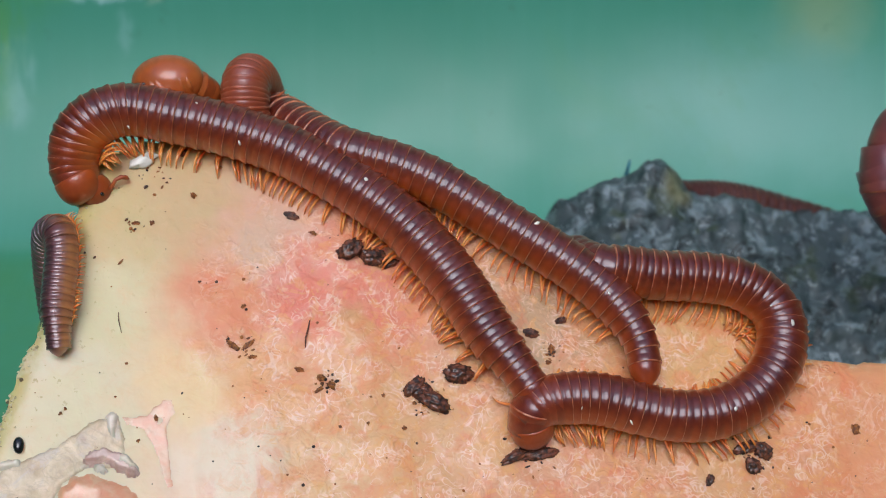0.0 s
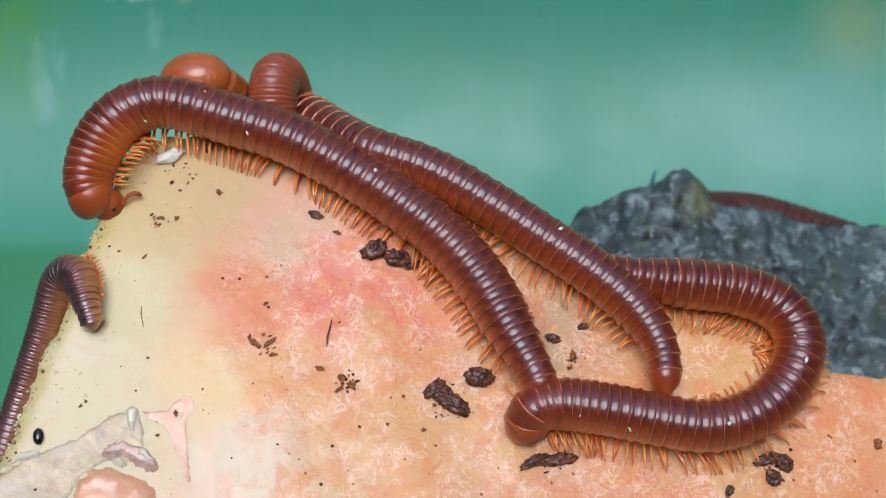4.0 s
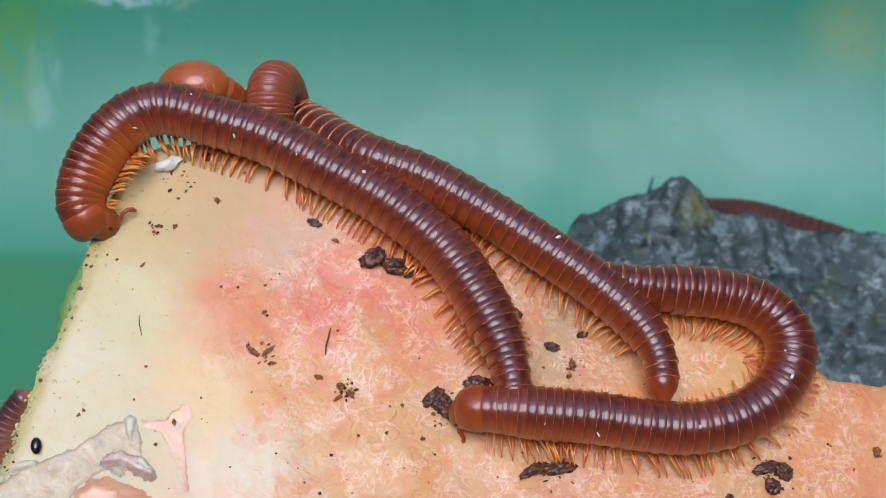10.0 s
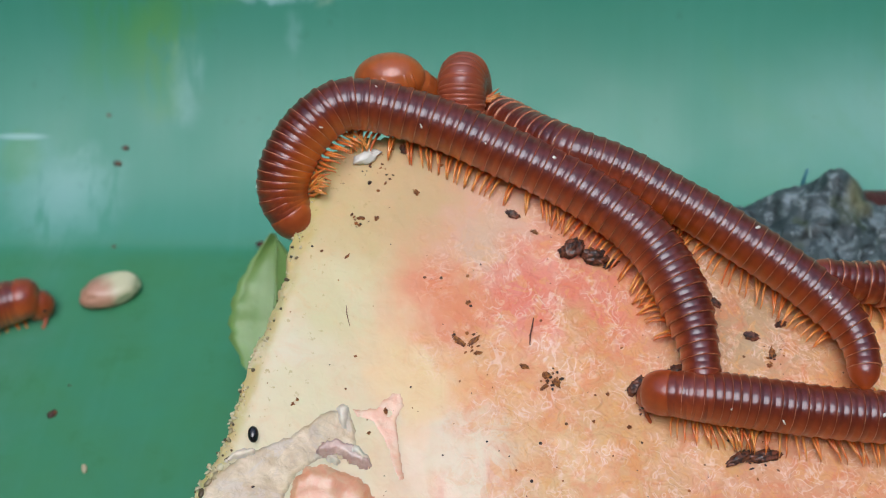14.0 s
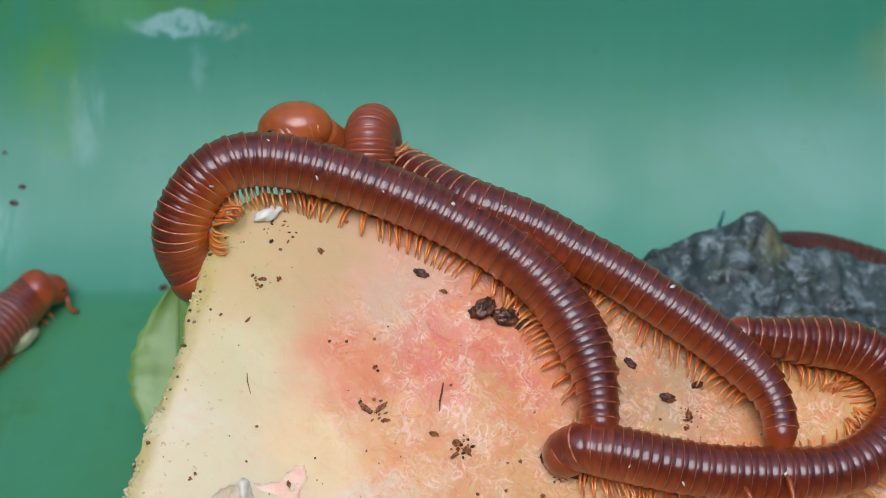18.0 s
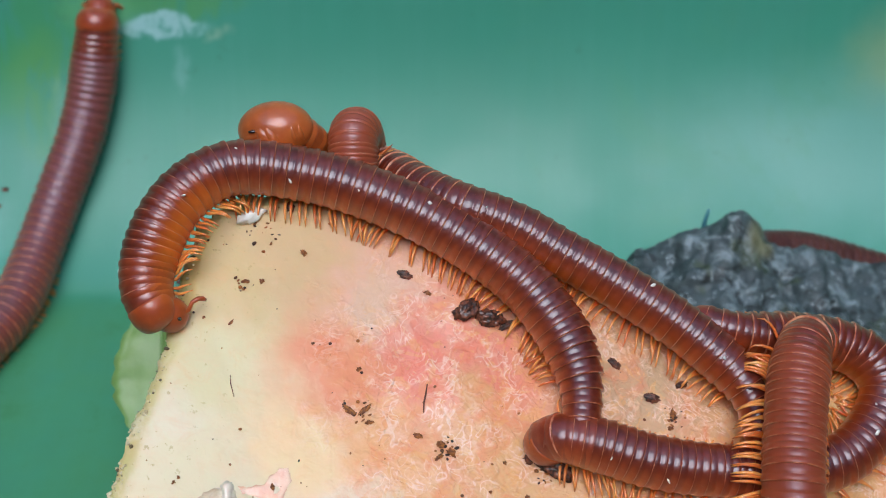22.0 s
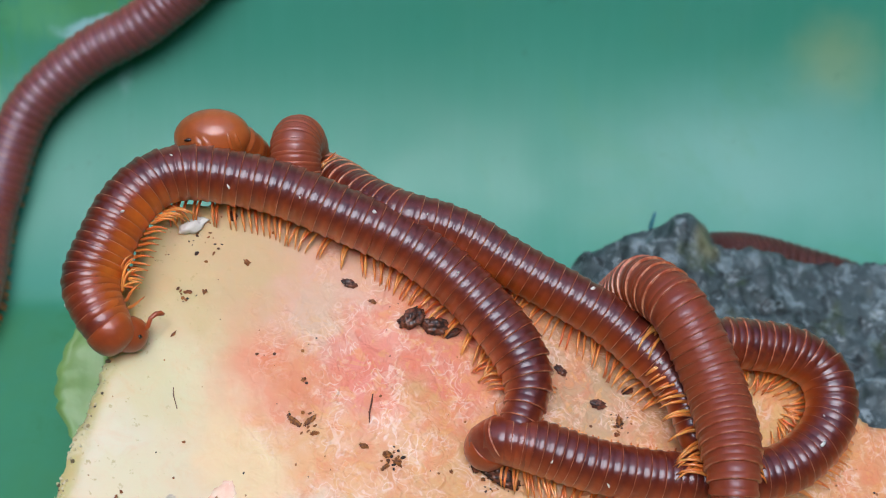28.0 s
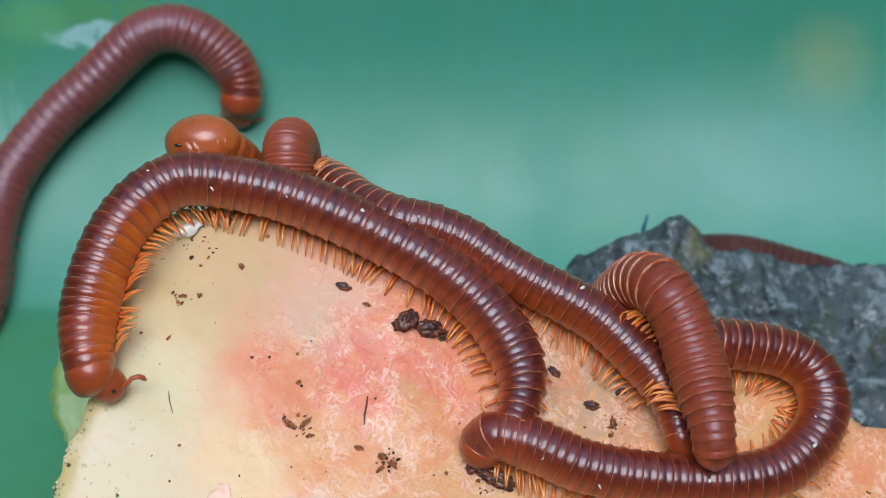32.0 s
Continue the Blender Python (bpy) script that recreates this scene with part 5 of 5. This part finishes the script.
course.at(0, (70.0, 33.6, 38.6), (68.4, 30.3, 35.1), (68.1, 28.0, 32.6), (72.2, 24.8, 28.9), (79.1, 23.5, 27.1), (85.9, 23.6, 26.9))
course.at(1, (75.9, 33.5, 38.1), (74.3, 30.4, 34.9), (73.9, 28.1, 32.4), (77.0, 24.9, 28.7), (83.2, 23.6, 27.0), (90.1, 23.7, 26.7))
course.at(6, (90.1, 26.0, 29.3), (93.5, 25.1, 28.1), (97.0, 24.3, 27.0), (101.7, 23.4, 25.8), (107.2, 23.0, 25.1), (114.1, 23.1, 24.9))
millipede(course, 12, 4.0, DULL, "dull red millipede on the dark rock", up_back, front=DULL, mid=DULL, bare=20, feel=0.3)

# ---- leaf, pulp and specks in the tub ----
def build_leaf():
    leaf = tagged(new("leaf"), "pale green leaf scrap leaning against the melon", "leaf")
    rows, cols, verts, faces = 22, 12, [], []
    for j in range(rows):
        v = j / (rows - 1)
        half = 6.1 * (smooth01(0.55 + 0.5 * v / 0.35) if v < 0.35 else max(0.04, 1 - ((v - 0.35) / 0.65) ** 1.9)) * (1 - 0.07 * (j % 3 == 0) - 0.10 * (j == 2)) + 0.2 * noise.noise((j * 0.9, 1, 2))
        for i in range(cols):
            u = 2 * i / (cols - 1) - 1
            bend = 1.4 * u * u + 0.5 * noise.noise((u * 2, v * 3, 5)) - 0.35 * (abs(u) < 0.1)
            verts.append((half * u, 18 * v - 9, bend + 2.0 * (v - 0.5) ** 2))
    n = len(verts)
    verts += [(x, y, z - 0.18) for x, y, z in verts]
    for j in range(rows - 1):
        for i in range(cols - 1):
            q = j * cols + i
            faces += [(q, q + 1, q + 1 + cols, q + cols), (n + q, n + q + cols, n + q + cols + 1, n + q + 1)]
    rim = [(j * cols, (j + 1) * cols) for j in range(rows - 1)] + [(j * cols + cols - 1, (j + 1) * cols + cols - 1) for j in range(rows - 1)]
    faces += [(p, q, q + n, p + n) for p, q in rim]
    part("blade", mesh("blade", verts, faces, LEAF), leaf)
    line = [(0, 18 * q / 8 - 9.5, 0.2 + 2.0 * (q / 8 - 0.5) ** 2 - 0.3) for q in range(9)]
    part("midrib", tube("midrib", line, [0.34 - 0.03 * q for q in range(9)], 6, LEAF), leaf)
    x, y, z = (-34.1, 25.8, 16.0)
    leaf.matrix_basis = pose(x * MM, y * MM, z * MM, 42, -10, -8)


build_leaf()


def set_down(name, data, x, y, z, turn, label, category, group="", tilt=0):
    ob = tagged(new(name, data), label, category, group)
    ob.matrix_basis = pose(x * MM, y * MM, z * MM, tilt, 0, turn)
    return ob


x, y, z = (-63.2, 43.0, -0.4)
set_down("pulp_scrap", lump("pulp_scrap", (4.6, 2.9, 2.2), PULP, 0.14, 9, 4), x, y, 1.4, 30, "pinkish white scrap of fruit pulp on the green tub floor", "fruit scrap")
for i, (x, y, z) in enumerate([(-65.3, 25.0, -0.3), (-66.3, 19.5, -0.1), (-58.0, 29.5, -0.5), (-65.6, 54.5, -0.2), (-65.6, 69.4, 7.9), (-68.8, 74.3, 11.8), (-68.6, 73.6, 11.4), (-66.7, 67.2, 6.4), (-42.5, 54.9, 0.2), (-37.7, 56.3, 0.7)]):
    s = (0.5, 0.8, 0.3, 0.6, 0.6, 0.4, 0.5, 0.7, 0.7, 0.9)[i]
    set_down("dirt_crumb", lump("dirt_crumb", (s, s * 0.8, s * 0.5), CRUMB, 0.3, i, 2), x, y, z + 0.2 * s, 50 * i, "tiny dark dirt crumb on the green tub", "dirt", "crumbs in the tub")
x, y, z = (-59.4, 10.0, -0.3)
set_down("rind_chip", lump("rind_chip", (0.4, 0.8, 0.3), PULP, 0.3, 8, 2), x, y, 0.2, 20, "tiny pale chip on the green tub floor", "fruit scrap")
x, y, z = (38.9, 52.1, 15.4)
set_down("thread", tube("thread", [(0, 0, -8), (0.2, 0, -4), (0, 0.1, 0), (0.3, 0, 2.4)], [0.35, 0.35, 0.32, 0.2], 6, BLUE), x, y, z, 0, "short bluish thread standing behind the rock", "thread")


# ---- dirt, seed and scraps on the melon ----
def on_flesh(name, data, spot, lift, turn, label, category, group=""):
    x, y, _ = spot
    ob = tagged(new(name, data), label, category, group)
    up = Vector((0.15, -0.519, 1.0)).normalized()
    m = up.to_track_quat("Z", "Y").to_matrix().to_4x4() @ pose(0, 0, 0, 0, 0, turn)
    m.translation = (Vector((x, y, melon_z(x, y))) + up * lift) * MM
    ob.matrix_basis = m
    return ob


CLUMPS = [
    ((3.9, 8.7, 40.7), (1.35, 1.0, 0.8), 20), ((6.3, 8.2, 40.1), (1.4, 0.9, 0.7), -20), ((8.2, 7.9, 39.7), (0.9, 0.4, 0.3), 10),
    ((10.8, -4.0, 33.1), (1.3, 0.7, 0.5), 30), ((12.8, -5.3, 32.2), (1.9, 0.9, 0.7), -40), ((11.7, -4.5, 32.7), (1.0, 0.8, 0.5), 0),
    ((15.5, -2.5, 33.2), (1.5, 1.0, 0.6), -15), ((23.3, 2.2, 34.4), (0.8, 0.5, 0.35), -30), ((26.6, 3.7, 34.7), (0.6, 0.35, 0.3), 0),
    ((21.3, -9.9, 28.4), (1.5, 0.5, 0.4), 15), ((24.0, -9.4, 28.3), (1.9, 0.6, 0.4), -4), ((45.9, -7.2, 26.2), (1.5, 0.6, 0.5), 5),
    ((47.7, -7.3, 25.9), (1.1, 0.8, 0.5), -50), ((46.5, -8.9, 25.2), (0.8, 0.9, 0.5), 40), ((41.8, -10.6, 25.0), (0.6, 0.4, 0.3), 40),
    ((19.5, 5.1, 36.5), (0.7, 0.4, 0.3), -60), ((-2.6, 11.7, 43.3), (0.8, 0.42, 0.25), -35), ((-14.8, 17.4, 48.0), (0.4, 0.6, 0.3), 0),
]
for i, (spot, size, turn) in enumerate(CLUMPS):
    on_flesh("dirt_clump", lump("dirt_clump", size, CRUMB, 0.42, i + 1, 4, 1.5), spot, size[2] * 0.45, turn, "moist dark brown clump of dirt on the melon flesh", "dirt", "dirt clumps on the melon")
CRUMBS = [
    ((-8.2, -1.6, 37.2), (0.35, 0.9, 0.2), 40), ((-6.6, -1.4, 37.0), (0.9, 0.3, 0.2), 30), ((-6.2, -2.5, 36.4), (0.5, 0.3, 0.2), 0), ((1.1, -4.0, 34.6), (0.5, 0.4, 0.25), 0),
    ((2.1, -4.6, 34.1), (0.7, 0.4, 0.25), -40), ((0.9, -5.2, 33.9), (0.6, 0.25, 0.2), 30), ((-1.2, -3.3, 35.3), (0.6, 0.3, 0.2), -35), ((-7.3, 2.2, 39.0), (0.28, 0.28, 0.2), 0),
    ((-19.1, 9.5, 44.6), (0.5, 0.25, 0.2), -20), ((-17.4, 9.7, 44.4), (0.3, 0.3, 0.2), 0), ((-13.2, 12.9, 45.5), (0.3, 0.5, 0.2), 30), ((-17.2, -11.2, 33.6), (0.24, 0.22, 0.2), 0),
    ((-24.7, -9.0, 35.8), (0.2, 0.2, 0.2), 0), ((-25.1, -9.5, 35.6), (0.22, 0.2, 0.2), 0), ((-19.8, -7.5, 35.9), (0.15, 0.15, 0.12), 0), ((-0.2, 10.1, 42.1), (0.5, 0.25, 0.2), -30),
    ((25.4, 0.7, 33.3), (0.3, 0.6, 0.2), -20), ((25.1, -0.7, 32.6), (0.4, 0.3, 0.2), 0), ((9.8, -8.1, 31.1), (0.3, 0.3, 0.2), 0), ((-15.6, -9.1, 34.4), (0.25, 0.4, 0.2), 0),
    ((7.6, -5.1, 33.0), (0.25, 0.25, 0.2), 0), ((-20.4, 5.4, 42.7), (0.5, 0.15, 0.12), 35), ((58.2, -4.3, 25.8), (0.6, 0.7, 0.3), 0), ((6.1, -8.0, 31.8), (0.2, 0.2, 0.15), 0),
]
for i, (spot, size, turn) in enumerate(CRUMBS):
    on_flesh("crumb", lump("crumb", tuple(0.72 * q for q in size), BROWN, 1.0, i + 30, 3, 0.9), spot, size[2] * 0.3, turn, "small brown crumb stuck to the melon flesh", "dirt", "crumbs on the melon")
on_flesh("melon_seed", lump("melon_seed", (0.55, 0.88, 0.4), SEED, 0.06, 2, 3), (-28.9, -12.7, 34.5), 0.25, -8, "small oval black seed on the melon rind", "seed")
white = on_flesh("pulp_crumb", lump("pulp_crumb", (1.5, 0.7, 0.6), WHITE, 0.5, 5, 3), (-18.9, 16.1, 48.0), 0.35, 15, "lumpy white crumb of pulp at the melon's tip", "fruit scrap")
on_flesh("fibre", tube("fibre", [(0.3, 1.5, 0), (0.1, 0.5, 0.15), (-0.15, -0.5, 0.15), (-0.2, -1.5, 0)], [0.06, 0.1, 0.1, 0.05], 6, FIBRE), (-0.5, 0.1, 36.9), 0.15, -12, "short dark brown fibre on the melon flesh", "fibre")
on_flesh("fibre", tube("fibre", [(0.1, 1.2, 0), (-0.05, 0.3, 0.1), (0.0, -1.1, 0)], [0.03, 0.06, 0.03], 6, FIBRE), (-20.0, -0.4, 39.6), 0.1, 0, "thin grey fibre on the pale melon flesh", "fibre")


def flake(name, ring, m, label, lift=0.2, curl=0.12, ramp=0.3):
    """A thin sheet on the flesh within an outline, its edge ragged and curled up."""
    def depth(x, y):
        here, best, hit = Vector((x, y)), 1e9, False
        for (ax, ay, _), (bx, by, _) in zip(ring, ring[1:] + ring[:1]):
            p, q = Vector((ax, ay)), Vector((bx, by))
            best = min(best, (here - p - (q - p) * min(1, max(0, (here - p).dot(q - p) / (q - p).length_squared))).length)
            if (ay > y) != (by > y) and x < (bx - ax) * (y - ay) / (by - ay) + ax:
                hit = not hit
        wave = 0.3 * noise.noise((x * 1.1, y * 1.1, 3)) + 0.2 * noise.noise((x * 3, y * 3, 3))
        return (best if hit else -best) + wave * min(1.0, lift * 4)

    step = 0.2
    x0, y0 = min(q[0] for q in ring) - 1, min(q[1] for q in ring) - 1
    nx, ny = int((max(q[0] for q in ring) + 1 - x0) / step), int((max(q[1] for q in ring) + 1 - y0) / step)
    index, verts, faces = {}, [], []
    for j in range(ny):
        for i in range(nx):
            x, y = x0 + i * step, y0 + j * step
            if along(y, LEFT) - x > 0.8:
                continue
            d = depth(x, y)
            if d > -0.15:
                index[i, j] = len(verts)
                up = lift * smooth01(d / ramp) + curl * smooth01(d / 0.5) * smooth01((1.3 - d) / 0.8) + min(0.18, 0.5 * lift) * noise.noise((x * 0.8, y * 0.8, 7)) * smooth01(d)
                verts.append((x, y, melon_z(x, y) + up - 0.10))
    for i, j in index:
        if all(q in index for q in ((i + 1, j), (i + 1, j + 1), (i, j + 1))):
            faces.append((index[i, j], index[i + 1, j], index[i + 1, j + 1], index[i, j + 1]))
    part(name, mesh(name, verts, faces, m), melon, None, label)


flake("peeling_skin", [(-35.2, -20.2, 31.6), (-32.5, -16.7, 33.0), (-29.6, -14.4, 33.8), (-25.3, -12.5, 34.1), (-21.5, -9.6, 35.1), (-19.5, -9.0, 35.1), (-18.6, -10.5, 34.2), (-18.2, -12.8, 32.9), (-19.4, -14.2, 32.4), (-21.9, -14.3, 32.7), (-24.2, -16.1, 32.1), (-25.2, -18.2, 31.1), (-25.3, -20.6, 29.9), (-29.1, -24.0, 28.7)], SKIN, "dry greyish skin peeling off the flesh", 0.16, 0.08)
flake("salmon_lobe", [(-25.2, -19.1, 30.7), (-25.0, -16.6, 32.0), (-23.6, -14.8, 32.7), (-21.7, -14.4, 32.6), (-19.4, -14.7, 32.1), (-16.9, -15.7, 31.2), (-15.7, -17.6, 30.0), (-16.0, -21.1, 28.3), (-25.5, -22.6, 28.9)], SALMON, "bulging salmon lobe of flesh", 0.7, 0.0, 1.6)
flake("salmon_tongue", [(-19.5, -9.1, 35.0), (-16.7, -8.7, 34.8), (-15.1, -7.2, 35.3), (-13.8, -7.0, 35.3), (-13.4, -8.5, 34.4), (-14.2, -9.9, 33.8), (-13.9, -11.7, 32.8), (-13.1, -15.3, 30.8), (-14.1, -15.9, 30.7), (-15.3, -12.9, 32.4), (-16.1, -11.5, 33.3), (-17.0, -10.4, 34.0), (-18.7, -10.1, 34.4)], SALMON, "thin salmon tongue of flesh", 0.13, 0.0, 0.4)
flake("skin_fold", [(-22.5, -13.9, 33.0), (-22.0, -12.8, 33.5), (-20.5, -12.3, 33.5), (-18.6, -12.6, 33.1), (-16.6, -14.3, 31.9), (-17.3, -14.8, 31.7), (-18.8, -14.5, 32.1), (-20.4, -13.7, 32.7), (-21.5, -14.3, 32.6)], MAUVE, "mauve fold of peeling skin", 0.6, 0.3)
flake("skin_tip", [(-19.1, -12.9, 33.0), (-18.4, -12.7, 33.0), (-16.7, -14.0, 32.0), (-17.7, -14.4, 32.0), (-18.9, -13.8, 32.5)], CREAM, "pale tip of the peeling skin", 0.85, 0.2)
flake("skin_shred", [(-21.8, -14.1, 32.8), (-20.5, -13.7, 32.8), (-19.5, -14.5, 32.2), (-20.7, -14.7, 32.3)], CREAM, "white shred of peeling skin", 0.5, 0.2)
flake("skin_shred", [(-20.9, -9.4, 35.1), (-20.1, -8.7, 35.3), (-19.4, -9.3, 34.9), (-19.4, -11.1, 33.9), (-19.9, -11.4, 33.9), (-20.5, -10.5, 34.4)], CREAM, "white shred of peeling skin", 0.3, 0.2)
flake("skin_shred", [(-32.0, -15.8, 33.4), (-30.7, -14.3, 34.0), (-28.4, -13.8, 33.9), (-28.6, -14.8, 33.4), (-30.5, -15.3, 33.5)], CREAM, "white shred of peeling skin", 0.35, 0.2)


def scatter(name, rows, m, label, parent=None):
    """Many tiny lumps in one mesh."""
    verts, faces = [], []
    bm = bmesh.new()
    bmesh.ops.create_icosphere(bm, subdivisions=1, radius=1.0)
    shape = [v.co.copy() for v in bm.verts]
    tris = [[v.index for v in f.verts] for f in bm.faces]
    bm.free()
    for x, y, z, a, b, h, turn in rows:
        n = len(verts)
        c, s = math.cos(turn), math.sin(turn)
        for q in shape:
            k = 1 + 0.35 * noise.noise(q * 1.7 + Vector((x, y, z)))
            u, v = q.x * a * k, q.y * b * k
            verts.append((x + u * c - v * s, y + u * s + v * c, z + q.z * h * k))
        faces += [[n + q for q in t] for t in tris]
    ob = new(name, mesh(name, verts, faces, m))
    if parent:
        ob.parent = parent
    return tagged(ob, label, "" if parent else "dirt", kind="stuff")


k = Paint("speck", rough=0.6)
k.color(k.mix(k.span(k.island(), 0.2, 0.8), (0.025, 0.012, 0.008), (0.36, 0.12, 0.02)))
SPECK = k.m
k = Paint("rind_crust", rough=0.5, coat=0.3)
k.color(k.mix(k.span(k.island(), 0.15, 0.45), (0.08, 0.05, 0.02), k.mix(k.island(), (0.50, 0.38, 0.16), (0.72, 0.64, 0.42))))
CRUST = k.m
rng = random.Random(7)
rows = []
while len(rows) < 230:
    x, y = rng.uniform(-31, 62), rng.uniform(-22, 20)
    if along(y, LEFT) + 0.5 > x or y > along(x, BACK) - 1:
        continue
    s = 0.07 + 0.16 * rng.random() ** 3
    rows.append((x, y, melon_z(x, y) + 0.02, s, s * rng.uniform(0.6, 1.3), s * 0.6, rng.uniform(0, 3)))
for x, y, wide, count in ((*(-7.5, -1.7, 37.1)[:2], 1.6, 16), (*(1.6, -4.5, 34.2)[:2], 1.3, 26), (*(12.3, -4.7, 32.5)[:2], 2.6, 46), (*(23.1, -9.4, 28.5)[:2], 2.6, 22), (*(25.4, 0.1, 33.1)[:2], 1.6, 18), (*(46.8, -7.5, 25.9)[:2], 2.2, 30), (*(-19.2, 9.4, 44.6)[:2], 1.2, 8), (*(-17.7, 14.7, 47.1)[:2], 2.0, 14)):
    for i in range(count):
        u, v = x + rng.gauss(0, wide * 0.5), y + rng.gauss(0, wide * 0.36)
        s = rng.uniform(0.08, 0.34)
        rows.append((u, v, melon_z(u, v) + 0.03, s, s * rng.uniform(0.3, 0.8), s * 0.35, rng.uniform(0, 3)))
scatter("dirt_specks", rows, SPECK, "fine dark specks of dirt strewn over the melon flesh")

rows = []
for i in range(300):
    y = rng.uniform(-24, 15)
    x = along(y, LEFT) + rng.gauss(0.35, 0.5)
    s = 0.05 + 0.18 * rng.random() ** 3
    rows.append((x, y, melon_z(x, y) + 0.05, s, s * rng.uniform(0.6, 1.4), s * 0.8, rng.uniform(0, 3)))
scatter("rind_crust", rows, CRUST, "crumbly cream crust along the cut rind edge", melon)
rows = []
for i in range(110):
    y = rng.uniform(-24, -9)
    x = along(y, LEFT) + rng.gauss(-0.1, 0.35)
    rows.append((x, y, melon_z(x, y) + 0.15, rng.uniform(0.14, 0.45), rng.uniform(0.1, 0.25), 0.09, rng.uniform(0.2, 2.6)))
for x, y, _ in ((-30.7, -15.1, 33.6), (-31.4, -15.9, 33.3), (-31.8, -16.8, 32.9), (-32.4, -17.4, 32.6), (-30.0, -14.4, 33.8), (-33.1, -18.3, 32.3)):
    rows.append((x - 0.5, y, melon_z(x, y) - 0.1, rng.uniform(0.5, 0.9), rng.uniform(0.25, 0.45), 0.25, rng.uniform(0.2, 1.6)))
scatter("white_peel", rows, CRUST, "white shreds of peel hanging on the rind edge", melon)



def motions():
    for thing, pieces, poses, times in CRAWLS:
        keyed = [(t, *poses(t)) for t in times]
        walk(thing, [(t, Matrix.Translation(mid)) for t, mid, _ in keyed])
        for i, ob in enumerate(pieces):
            walk(ob, [(t, ms[i]) for t, _, ms in keyed])
    for leg, x, phase, pace, side in STRIDES:
        walk(leg, [(0.4 * q, pose(x, 0, 0, 0, 0, side * (15 * math.sin(phase + 2 * math.pi * pace * 0.4 * q) + 7 * math.sin(phase * 17.3)))) for q in range(81)])


motions()
